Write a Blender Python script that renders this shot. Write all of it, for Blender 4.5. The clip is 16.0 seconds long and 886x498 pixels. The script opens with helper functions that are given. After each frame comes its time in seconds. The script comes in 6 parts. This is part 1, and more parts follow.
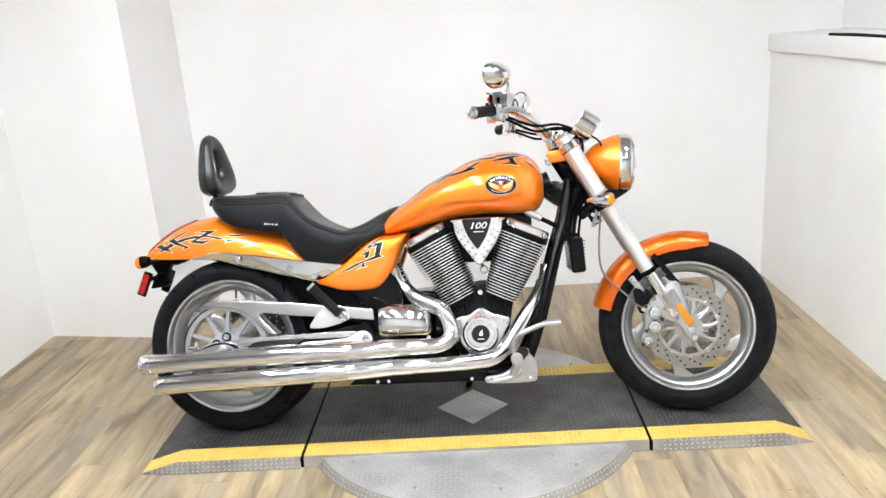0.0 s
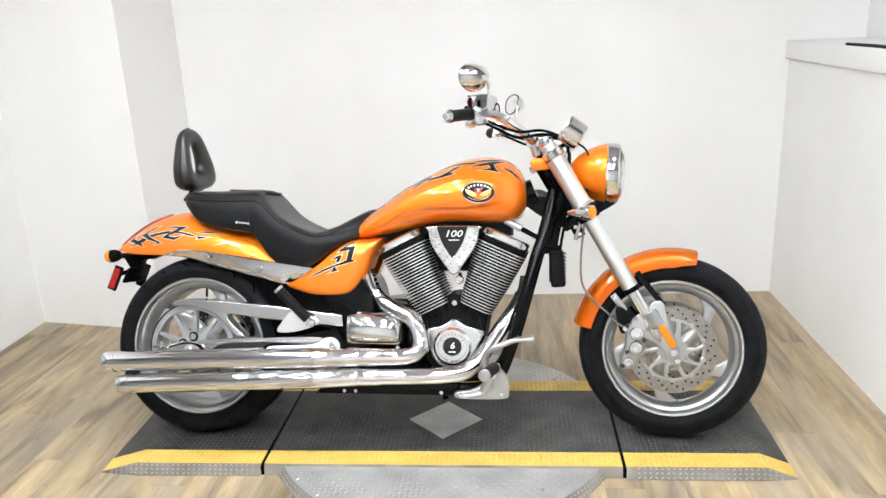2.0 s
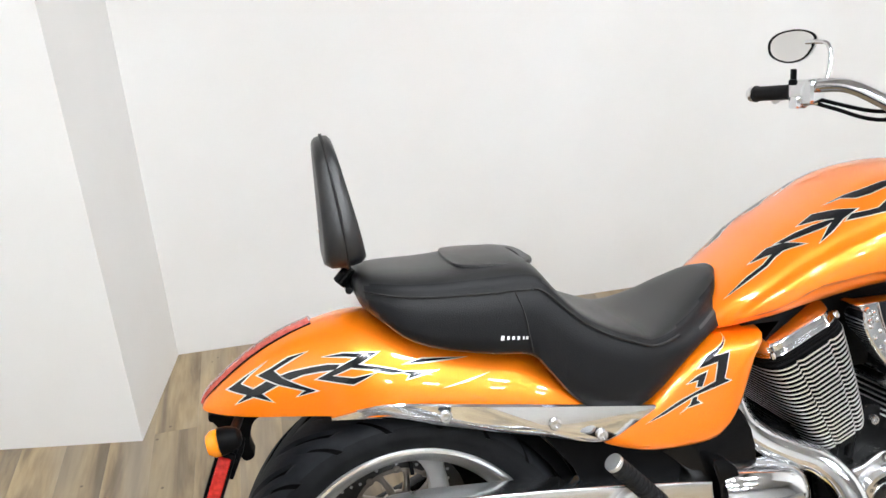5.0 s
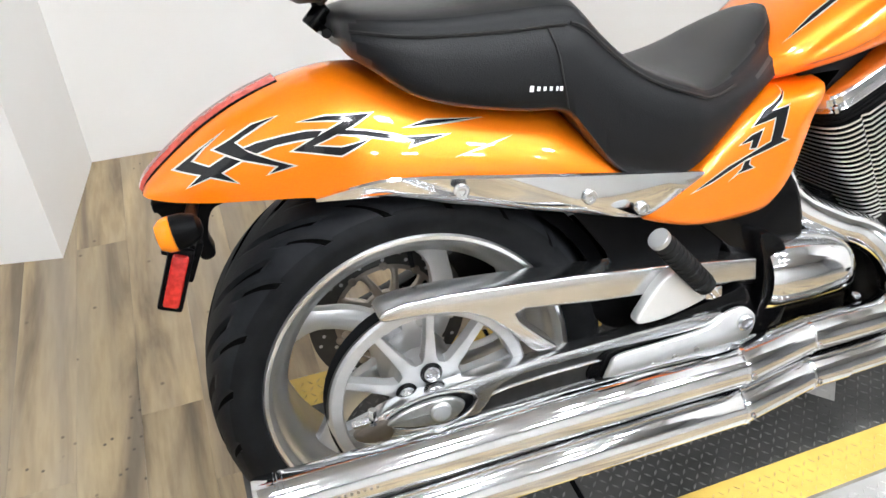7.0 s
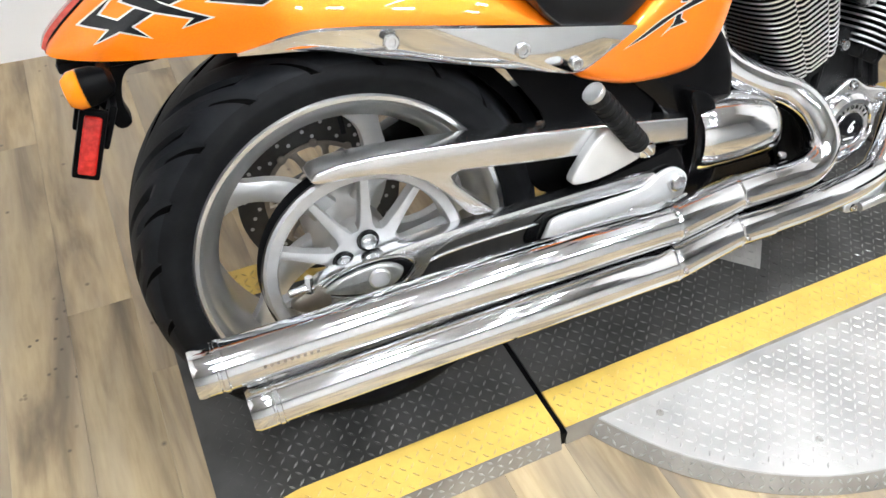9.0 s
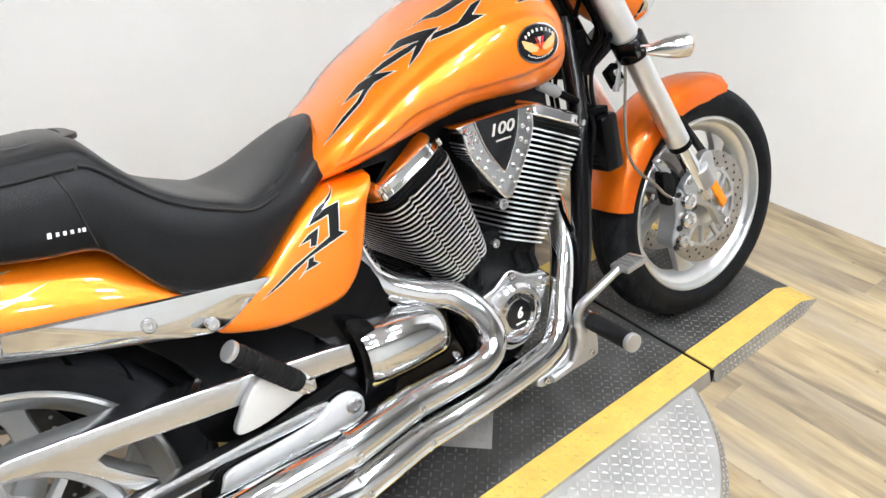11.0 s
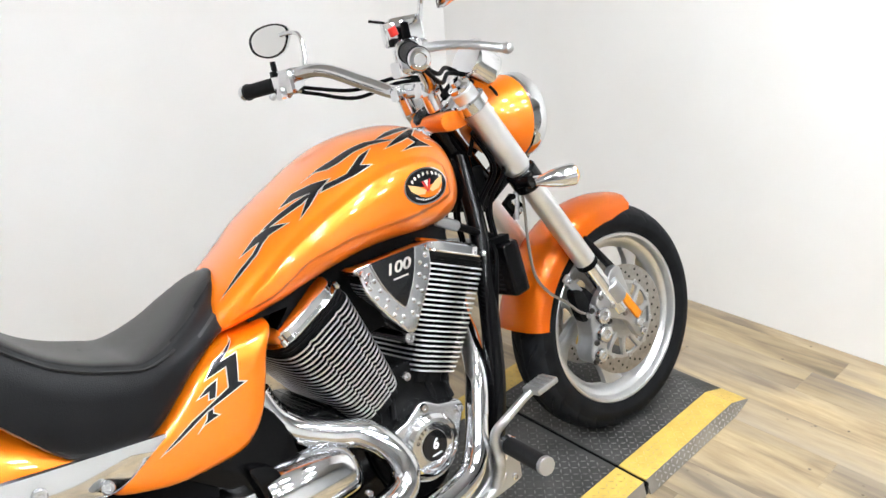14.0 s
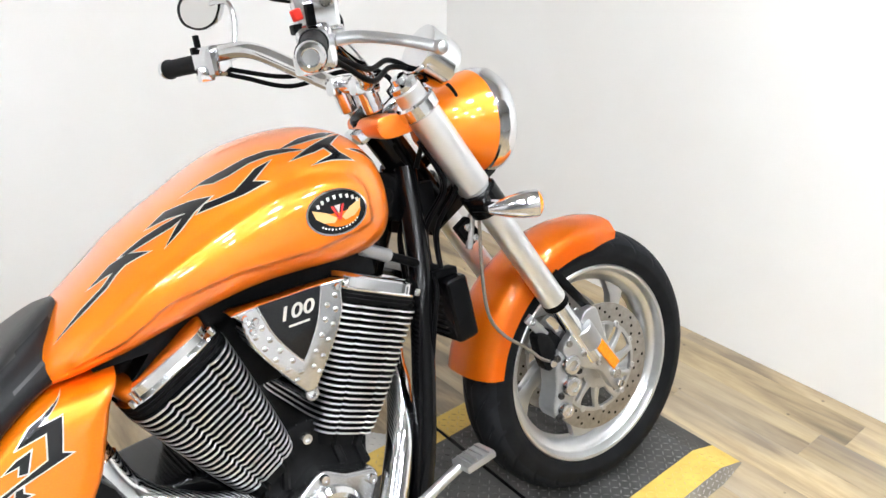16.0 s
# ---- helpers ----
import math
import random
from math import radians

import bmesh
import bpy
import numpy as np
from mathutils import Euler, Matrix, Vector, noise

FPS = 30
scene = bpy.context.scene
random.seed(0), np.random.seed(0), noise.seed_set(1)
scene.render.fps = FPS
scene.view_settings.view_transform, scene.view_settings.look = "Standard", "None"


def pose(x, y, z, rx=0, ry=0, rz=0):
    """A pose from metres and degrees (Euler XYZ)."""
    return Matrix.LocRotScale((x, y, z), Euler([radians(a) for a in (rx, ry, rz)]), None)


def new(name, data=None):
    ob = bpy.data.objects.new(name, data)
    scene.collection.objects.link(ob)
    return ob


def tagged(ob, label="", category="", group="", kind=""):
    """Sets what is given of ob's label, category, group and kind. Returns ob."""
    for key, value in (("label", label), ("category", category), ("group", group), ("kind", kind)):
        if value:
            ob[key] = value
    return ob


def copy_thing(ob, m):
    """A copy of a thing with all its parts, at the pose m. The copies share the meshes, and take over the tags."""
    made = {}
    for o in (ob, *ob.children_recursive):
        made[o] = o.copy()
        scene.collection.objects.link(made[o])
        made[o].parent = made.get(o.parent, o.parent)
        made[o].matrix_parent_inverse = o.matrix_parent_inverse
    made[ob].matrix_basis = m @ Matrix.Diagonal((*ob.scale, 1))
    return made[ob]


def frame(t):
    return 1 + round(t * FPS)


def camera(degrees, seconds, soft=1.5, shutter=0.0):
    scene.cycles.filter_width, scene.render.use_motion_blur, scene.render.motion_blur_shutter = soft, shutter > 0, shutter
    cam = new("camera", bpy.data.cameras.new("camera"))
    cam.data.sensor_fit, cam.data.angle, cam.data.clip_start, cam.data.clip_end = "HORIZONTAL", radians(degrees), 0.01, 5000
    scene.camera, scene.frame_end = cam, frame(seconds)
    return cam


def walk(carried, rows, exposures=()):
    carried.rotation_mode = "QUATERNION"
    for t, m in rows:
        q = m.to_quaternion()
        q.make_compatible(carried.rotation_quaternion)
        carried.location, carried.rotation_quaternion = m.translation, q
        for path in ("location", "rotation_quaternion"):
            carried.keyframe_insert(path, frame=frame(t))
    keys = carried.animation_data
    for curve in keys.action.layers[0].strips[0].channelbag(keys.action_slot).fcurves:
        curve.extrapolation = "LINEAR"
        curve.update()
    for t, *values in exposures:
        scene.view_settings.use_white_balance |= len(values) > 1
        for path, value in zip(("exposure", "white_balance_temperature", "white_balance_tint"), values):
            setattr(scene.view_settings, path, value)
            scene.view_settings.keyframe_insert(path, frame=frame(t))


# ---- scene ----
def rows_to_poses(rows):
    return [(t, pose(x, y, z, 90 + pitch, roll, yaw)) for t, x, y, z, yaw, pitch, roll in rows]


cam = camera(60.42, 16.0)
ROWS = [
    (0.0, 0.9508, -2.7118, 1.4787, 1.66, -16.64, 4.18),
    (0.5, 0.9504, -2.7147, 1.4759, 1.32, -16.52, 3.66),
    (1.0, 0.9678, -2.7073, 1.4814, 1.05, -16.40, 4.20),
    (1.5, 1.0159, -2.6596, 1.5007, 0.19, -17.10, 4.39),
    (2.0, 1.1490, -2.5792, 1.4822, 4.76, -16.95, 2.54),
    (2.5, 1.0069, -2.4580, 1.4317, 11.20, -18.02, 2.49),
    (3.0, 0.7584, -2.2506, 1.4721, 10.29, -19.66, 5.47),
    (3.5, 0.6281, -1.9599, 1.4792, 12.60, -18.18, 5.96),
    (4.0, 0.4079, -1.7370, 1.5018, 11.26, -18.28, 6.19),
    (4.2, 0.1721, -1.5796, 1.5510, 1.86, -20.86, 6.10),
    (6.3, -0.2862, -0.8571, 1.3921, -20.52, -31.33, -0.47),
    (6.5, -0.2765, -0.8606, 1.3626, -21.15, -33.79, -0.12),
    (7.0, -0.2595, -0.8688, 1.2957, -20.47, -39.23, -0.46),
    (7.5, -0.2719, -0.8700, 1.2543, -20.35, -41.83, -1.30),
    (8.0, -0.2833, -0.8868, 1.2183, -20.85, -43.80, -1.96),
    (8.5, -0.2926, -0.9046, 1.2009, -21.45, -45.53, -2.01),
    (9.0, -0.2782, -0.9112, 1.2056, -25.67, -44.36, -2.13),
    (9.5, -0.2362, -0.9456, 1.2233, -31.05, -41.64, -1.33),
    (10.0, -0.1643, -0.9716, 1.2768, -38.59, -38.10, -1.34),
    (10.2, -0.1220, -0.9839, 1.2944, -38.97, -36.80, -1.14),
    (12.3, 0.1189, -1.1382, 1.3793, -42.46, -27.19, 2.43),
    (12.5, 0.1143, -1.1443, 1.3798, -42.59, -26.81, 2.67),
    (13.0, 0.1122, -1.1504, 1.3868, -42.49, -27.03, 2.76),
    (13.5, 0.1167, -1.1597, 1.4007, -42.79, -25.47, 2.88),
    (14.0, 0.1175, -1.1654, 1.4095, -43.51, -24.08, 3.19),
    (14.5, 0.1074, -1.1483, 1.4136, -43.17, -23.85, 3.87),
    (15.0, 0.1588, -1.1362, 1.4049, -43.65, -25.61, 6.53),
    (15.5, 0.3248, -1.1645, 1.4026, -40.03, -25.88, 1.81),
    (16.0, 0.4757, -1.0404, 1.3905, -39.73, -26.39, 0.17),
]
EXPOSURES = [(0.0, 0.07), (1.5, 0.06), (2.5, 0.0), (4.2, -0.06), (6.3, 0.1), (7.0, 0.1), (8.0, 0.06), (10.2, 0.07), (12.3, -0.05), (13.0, -0.03), (14.0, 0.0), (15.0, 0.07), (16.0, 0.08)]
walk(cam, rows_to_poses(ROWS), EXPOSURES)


# ---- world and light ----
world = bpy.data.worlds.new("world")
scene.world = world
world.use_nodes = True
wn = world.node_tree.nodes
wn["Background"].inputs["Color"].default_value = (0.9, 0.92, 1.0, 1)
wn["Background"].inputs["Strength"].default_value = 0.3


# ---- materials ----
def material(name, color, rough=0.5, metal=0.0, coat=0.0, vary=0.0, scale=20.0, bump=0.0, bump_scale=200.0,
             color2=None, emit=0.0, transmission=0.0, ior=1.45, spec=0.5, rough_vary=0.0, per_object=0.0, mix_lo=0.35, mix_hi=0.65):
    m = bpy.data.materials.new(name)
    m.use_nodes = True
    nt = m.node_tree
    b = nt.nodes["Principled BSDF"]
    link = nt.links.new
    b.inputs["Base Color"].default_value = (*color, 1)
    b.inputs["Roughness"].default_value = rough
    b.inputs["Metallic"].default_value = metal
    b.inputs["Coat Weight"].default_value = coat
    b.inputs["Coat Roughness"].default_value = 0.04
    b.inputs["Transmission Weight"].default_value = transmission
    b.inputs["IOR"].default_value = ior
    b.inputs["Specular IOR Level"].default_value = spec
    if emit:
        b.inputs["Emission Color"].default_value = (*color, 1)
        b.inputs["Emission Strength"].default_value = emit
    tc = nt.nodes.new("ShaderNodeTexCoord")
    if vary or color2:
        n = nt.nodes.new("ShaderNodeTexNoise")
        n.inputs["Scale"].default_value = scale
        n.inputs["Detail"].default_value = 6
        link(tc.outputs["Object"], n.inputs["Vector"])
        ramp = nt.nodes.new("ShaderNodeMapRange")
        ramp.inputs["From Min"].default_value, ramp.inputs["From Max"].default_value = mix_lo, mix_hi
        link(n.outputs["Fac"], ramp.inputs["Value"])
        mix = nt.nodes.new("ShaderNodeMix")
        mix.data_type = "RGBA"
        c2 = color2 or tuple(c * (1 - vary) for c in color)
        mix.inputs["A"].default_value, mix.inputs["B"].default_value = (*color, 1), (*c2, 1)
        link(ramp.outputs["Result"], mix.inputs["Factor"])
        last = mix.outputs["Result"]
        if per_object:
            oi = nt.nodes.new("ShaderNodeObjectInfo")
            mr = nt.nodes.new("ShaderNodeMapRange")
            mr.inputs["To Min"].default_value, mr.inputs["To Max"].default_value = 1 - per_object, 1 + per_object
            link(oi.outputs["Random"], mr.inputs["Value"])
            hs = nt.nodes.new("ShaderNodeHueSaturation")
            link(mr.outputs["Result"], hs.inputs["Value"])
            link(last, hs.inputs["Color"])
            last = hs.outputs["Color"]
        link(last, b.inputs["Base Color"])
        if rough_vary:
            rr = nt.nodes.new("ShaderNodeMapRange")
            rr.inputs["To Min"].default_value, rr.inputs["To Max"].default_value = rough, min(1, rough + rough_vary)
            n2 = nt.nodes.new("ShaderNodeTexNoise")
            n2.inputs["Scale"].default_value = scale * 0.35
            n2.inputs["Detail"].default_value = 8
            link(tc.outputs["Object"], n2.inputs["Vector"])
            link(n2.outputs["Fac"], rr.inputs["Value"])
            link(rr.outputs["Result"], b.inputs["Roughness"])
    if bump:
        bn = nt.nodes.new("ShaderNodeTexNoise")
        bn.inputs["Scale"].default_value = bump_scale
        bn.inputs["Detail"].default_value = 4
        link(tc.outputs["Object"], bn.inputs["Vector"])
        bu = nt.nodes.new("ShaderNodeBump")
        bu.inputs["Strength"].default_value = bump
        bu.inputs["Distance"].default_value = 0.002
        link(bn.outputs["Fac"], bu.inputs["Height"])
        link(bu.outputs["Normal"], b.inputs["Normal"])
    return m


def wood_material():
    """Pale oak vinyl plank: long grain, cloudy patches, small dark knots, each plank its own tone."""
    m = bpy.data.materials.new("oak plank")
    m.use_nodes = True
    nt = m.node_tree
    link = nt.links.new
    b = nt.nodes["Principled BSDF"]
    tc = nt.nodes.new("ShaderNodeTexCoord")
    oi = nt.nodes.new("ShaderNodeObjectInfo")
    add = nt.nodes.new("ShaderNodeVectorMath")
    add.operation = "ADD"
    comb = nt.nodes.new("ShaderNodeCombineXYZ")
    mul = nt.nodes.new("ShaderNodeMath")
    mul.operation = "MULTIPLY"
    mul.inputs[1].default_value = 37.0
    link(oi.outputs["Random"], mul.inputs[0])
    for k in "XYZ":
        link(mul.outputs[0], comb.inputs[k])
    link(tc.outputs["Object"], add.inputs[0])
    link(comb.outputs[0], add.inputs[1])
    mp = nt.nodes.new("ShaderNodeMapping")
    mp.inputs["Scale"].default_value = (8, 1.0, 8)
    link(add.outputs[0], mp.inputs["Vector"])
    n1 = nt.nodes.new("ShaderNodeTexNoise")
    n1.inputs["Scale"].default_value, n1.inputs["Detail"].default_value, n1.inputs["Distortion"].default_value = 1.5, 8, 0.8
    link(mp.outputs[0], n1.inputs["Vector"])
    n2 = nt.nodes.new("ShaderNodeTexNoise")
    n2.inputs["Scale"].default_value, n2.inputs["Detail"].default_value = 12, 6
    link(mp.outputs[0], n2.inputs["Vector"])
    ramp = nt.nodes.new("ShaderNodeValToRGB")
    e = ramp.color_ramp.elements
    e[0].position, e[0].color = 0.34, (0.17, 0.127, 0.082, 1)
    e[1].position, e[1].color = 0.68, (0.5, 0.385, 0.22, 1)
    x = e.new(0.5)
    x.color = (0.37, 0.28, 0.165, 1)
    link(n1.outputs["Fac"], ramp.inputs["Fac"])
    mix = nt.nodes.new("ShaderNodeMix")
    mix.data_type = "RGBA"
    mix.blend_type = "MULTIPLY"
    mix.inputs["Factor"].default_value = 0.55
    r2 = nt.nodes.new("ShaderNodeValToRGB")
    r2.color_ramp.elements[0].position, r2.color_ramp.elements[0].color = 0.35, (0.74, 0.69, 0.63, 1)
    r2.color_ramp.elements[1].position, r2.color_ramp.elements[1].color = 0.6, (1, 1, 1, 1)
    link(n2.outputs["Fac"], r2.inputs["Fac"])
    link(ramp.outputs["Color"], mix.inputs["A"])
    link(r2.outputs["Color"], mix.inputs["B"])
    # broad greyed patches
    n3 = nt.nodes.new("ShaderNodeTexNoise")
    n3.inputs["Scale"].default_value, n3.inputs["Detail"].default_value = 0.85, 4
    link(mp.outputs[0], n3.inputs["Vector"])
    g3 = nt.nodes.new("ShaderNodeMapRange")
    g3.inputs["From Min"].default_value, g3.inputs["From Max"].default_value = 0.45, 0.68
    g3.inputs["To Max"].default_value = 0.68
    link(n3.outputs["Fac"], g3.inputs["Value"])
    grey = nt.nodes.new("ShaderNodeMix")
    grey.data_type = "RGBA"
    grey.inputs["B"].default_value = (0.29, 0.245, 0.195, 1)
    link(g3.outputs["Result"], grey.inputs["Factor"])
    link(mix.outputs["Result"], grey.inputs["A"])
    # pin knots in loose clusters
    v2 = nt.nodes.new("ShaderNodeTexVoronoi")
    v2.voronoi_dimensions = "2D"
    v2.inputs["Scale"].default_value = 24.0
    link(add.outputs[0], v2.inputs["Vector"])
    p2 = nt.nodes.new("ShaderNodeMapRange")
    p2.inputs["From Min"].default_value, p2.inputs["From Max"].default_value = 0.05, 0.11
    p2.inputs["To Min"].default_value, p2.inputs["To Max"].default_value = 1.0, 0.0
    link(v2.outputs["Distance"], p2.inputs["Value"])
    n4 = nt.nodes.new("ShaderNodeTexNoise")
    n4.inputs["Scale"].default_value, n4.inputs["Detail"].default_value = 5.0, 1
    link(add.outputs[0], n4.inputs["Vector"])
    g4 = nt.nodes.new("ShaderNodeMapRange")
    g4.inputs["From Min"].default_value, g4.inputs["From Max"].default_value = 0.66, 0.72
    link(n4.outputs["Fac"], g4.inputs["Value"])
    pm = nt.nodes.new("ShaderNodeMath")
    pm.operation = "MULTIPLY"
    link(p2.outputs["Result"], pm.inputs[0])
    link(g4.outputs["Result"], pm.inputs[1])
    pins = nt.nodes.new("ShaderNodeMix")
    pins.data_type = "RGBA"
    pins.inputs["B"].default_value = (0.1, 0.075, 0.05, 1)
    link(pm.outputs[0], pins.inputs["Factor"])
    link(grey.outputs["Result"], pins.inputs["A"])
    v = nt.nodes.new("ShaderNodeTexVoronoi")
    v.voronoi_dimensions = "2D"
    v.inputs["Scale"].default_value = 3.4
    link(add.outputs[0], v.inputs["Vector"])
    kr = nt.nodes.new("ShaderNodeMapRange")
    kr.inputs["From Min"].default_value, kr.inputs["From Max"].default_value = 0.003, 0.022
    link(v.outputs["Distance"], kr.inputs["Value"])
    knot = nt.nodes.new("ShaderNodeMix")
    knot.data_type = "RGBA"
    knot.inputs["A"].default_value = (0.12, 0.09, 0.06, 1)
    link(kr.outputs["Result"], knot.inputs["Factor"])
    link(pins.outputs["Result"], knot.inputs["B"])
    mr = nt.nodes.new("ShaderNodeMapRange")
    mr.inputs["To Min"].default_value, mr.inputs["To Max"].default_value = 0.86, 1.1
    link(oi.outputs["Random"], mr.inputs["Value"])
    hs = nt.nodes.new("ShaderNodeHueSaturation")
    hs.inputs["Saturation"].default_value = 0.97
    link(mr.outputs["Result"], hs.inputs["Value"])
    link(knot.outputs["Result"], hs.inputs["Color"])
    link(hs.outputs["Color"], b.inputs["Base Color"])
    b.inputs["Roughness"].default_value = 0.42
    bu = nt.nodes.new("ShaderNodeBump")
    bu.inputs["Strength"].default_value, bu.inputs["Distance"].default_value = 0.15, 0.001
    link(n2.outputs["Fac"], bu.inputs["Height"])
    link(bu.outputs["Normal"], b.inputs["Normal"])
    return m


ORANGE = material("orange pearl paint", (0.95, 0.205, 0.003), 0.36, 0.45, 1.0, color2=(1.0, 0.238, 0.004), scale=900, mix_lo=0.45, mix_hi=0.6)
WHEEL = material("polished wheel aluminium", (0.74, 0.745, 0.75), 0.27, 1.0, vary=0.08, scale=20, rough_vary=0.1, bump=0.03, bump_scale=500)
HOSE = material("braided hose", (0.3, 0.27, 0.23), 0.4, 0.6, vary=0.3, scale=300)
PULLEY = material("cast silver pulley", (0.5, 0.505, 0.51), 0.42, 0.8, vary=0.08, scale=45, bump=0.06, bump_scale=500)
FORK = material("brushed fork aluminium", (0.83, 0.835, 0.84), 0.36, 1.0, vary=0.05, scale=25, rough_vary=0.08)
WHITE_METAL = material("pale satin aluminium", (0.8, 0.8, 0.795), 0.42, 0.8, vary=0.06, scale=22, rough_vary=0.1)
# black of flat dots that paint the shade inside drilled holes
HOLE_SHADE = material("drilled hole shade", (0.004, 0.004, 0.004), 0.9, spec=0.02)
CHROME = material("chrome", (0.79, 0.8, 0.82), 0.07, 1.0, vary=0.04, scale=30, rough_vary=0.05)
POLISHED = material("polished aluminium", (0.74, 0.745, 0.755), 0.19, 1.0, vary=0.08, scale=25, rough_vary=0.1)
SATIN = material("satin aluminium", (0.58, 0.585, 0.59), 0.36, 1.0, vary=0.1, scale=18, rough_vary=0.1, bump=0.05, bump_scale=500)
CAST = material("cast silver paint", (0.42, 0.425, 0.43), 0.4, 0.85, vary=0.1, scale=40, bump=0.1, bump_scale=400)
STEEL = material("brake disc steel", (0.42, 0.4, 0.37), 0.3, 1.0, vary=0.2, scale=60, rough_vary=0.15)
BLACK = material("black gloss paint", (0.003, 0.003, 0.0034), 0.2, 0.0, 0.1, spec=0.15, vary=0.3, scale=15)
BLACKM = material("black wrinkle paint", (0.006, 0.006, 0.0064), 0.5, 0.0, spec=0.1, vary=0.4, scale=60, bump=0.3, bump_scale=900)
PLASTIC = material("black plastic", (0.0032, 0.0032, 0.0036), 0.42, spec=0.05, vary=0.3, scale=40, bump=0.1, bump_scale=600)
# near-black rubber that paints shade into the tread grooves
GROOVE_SHADE = material("tread groove shade", (0.002, 0.002, 0.002), 0.9, spec=0.02)
RUBBER = material("tyre rubber", (0.0078, 0.0084, 0.01), 0.6, spec=0.12, vary=0.35, scale=22, bump=0.15, bump_scale=700, color2=(0.0135, 0.0144, 0.0168))
SIDEWALL = material("tyre sidewall rubber", (0.005, 0.0052, 0.006), 0.6, spec=0.1, vary=0.3, scale=22, color2=(0.009, 0.0095, 0.0105))
GRIP = material("grip rubber", (0.009, 0.009, 0.0095), 0.6, spec=0.22, vary=0.3, scale=50, bump=0.2, bump_scale=800)
VINYL = material("black vinyl", (0.0105, 0.0105, 0.0113), 0.3, spec=0.7, vary=0.2, scale=9, bump=0.3, bump_scale=520, rough_vary=0.12)
# same seat vinyl, with the shade of the sides put into its colour
SHADED_VINYL = material("black vinyl with side shade", (0.0058, 0.0062, 0.0074), 0.48, spec=0.25, vary=0.2, scale=9, bump=0.3, bump_scale=520)
THREAD = material("black seam", (0.008, 0.008, 0.008), 0.6)
WHITE_PRINT = material("white print", (0.8, 0.8, 0.8), 0.5)
SILVER_PRINT = material("silver print", (0.7, 0.68, 0.63), 0.35, 0.6)
BLACK_PRINT = material("black print", (0.006, 0.0065, 0.008), 0.22, 0.0, 0.35, spec=0.35)
GOLD_PRINT = material("pale gold print", (0.78, 0.47, 0.2), 0.35, 0.2)
RED_PRINT = material("red print", (0.6, 0.03, 0.03), 0.3)
AMBER = material("amber lens", (0.95, 0.28, 0.0), 0.12, 0.0, 0.5, transmission=0.2)
AMBER_BRIGHT = material("amber reflector", (0.8, 0.25, 0.01), 0.25, vary=0.25, scale=120)
TAIL_RED = material("pale red tail lens", (0.5, 0.09, 0.07), 0.25, 0.0, 0.6, vary=0.3, scale=120)
REDLENS = material("red reflector", (0.55, 0.02, 0.015), 0.15, 0.0, 0.6, vary=0.4, scale=160)
GLASS = material("lamp glass", (0.95, 0.96, 0.97), 0.02, 0.0, transmission=1.0)
MIRROR = material("mirror glass", (0.9, 0.9, 0.9), 0.01, 1.0)
DARKGLASS = material("gauge face", (0.03, 0.03, 0.03), 0.1, 0.0, 0.6)
# orange-brown reflection on the chrome header, put into the colour
BROWN_REFLECTION = material("chrome with painted brown reflection", (0.62, 0.34, 0.2), 0.12, 1.0, color2=(0.7, 0.5, 0.38), scale=10)
RED = material("red plastic", (0.7, 0.03, 0.02), 0.35)
WALL = material("white wall paint", (0.855, 0.848, 0.838), 0.55, vary=0.04, scale=1.6, bump=0.05, bump_scale=90, color2=(0.82, 0.806, 0.788))
# grey level sets how much the unseen ceiling reflects
CEIL = material("unseen ceiling grey", (0.5, 0.5, 0.5), 0.7, vary=0.1, scale=3)
TREAD_BLACK = material("worn black tread plate", (0.035, 0.0346, 0.0333), 0.44, 0.15, color2=(0.072, 0.0705, 0.068), scale=9, rough_vary=0.2, bump=0.15, bump_scale=300)
LUG_BLACK = material("worn black tread lugs", (0.085, 0.0835, 0.08), 0.38, 0.4, color2=(0.2, 0.197, 0.19), scale=14)
LUG_YELLOW = material("worn yellow tread lugs", (0.64, 0.45, 0.13), 0.45, color2=(0.46, 0.34, 0.12), scale=16)
TREAD_ALU = material("tread plate aluminium", (0.55, 0.54, 0.525), 0.43, 0.7, color2=(0.42, 0.415, 0.405), scale=7, rough_vary=0.15)
YELLOW = material("yellow safety paint", (0.67, 0.462, 0.1), 0.5, color2=(0.56, 0.38, 0.082), scale=18, bump=0.1, bump_scale=300)
DARK_WOOD = material("dark stained wood", (0.018, 0.014, 0.012), 0.5, color2=(0.075, 0.06, 0.048), scale=12, bump=0.3, bump_scale=60)
WIRE = material("grey wire", (0.16, 0.165, 0.175), 0.45, 0.5)
BACKER = material("white panel backing", (0.84, 0.84, 0.85), 0.6, vary=0.05, scale=5)
LAMP = material("ceiling lamp glow", (0.91, 0.955, 1.0), 0.5, emit=132.0)
# tone for the added front wall, set by the brightness of the chrome
PALE = material("unseen bounce wall off-white", (0.76, 0.76, 0.75), 0.6, vary=0.06, scale=2)
# grey for the added outer walls, chosen for the chrome reflections
DIM = material("unseen outer wall grey", (0.47, 0.47, 0.48), 0.7, vary=0.2, scale=3)
CONCRETE = material("grey concrete", (0.3, 0.29, 0.27), 0.7, vary=0.2, scale=4, color2=(0.22, 0.21, 0.2))
OAK = wood_material()


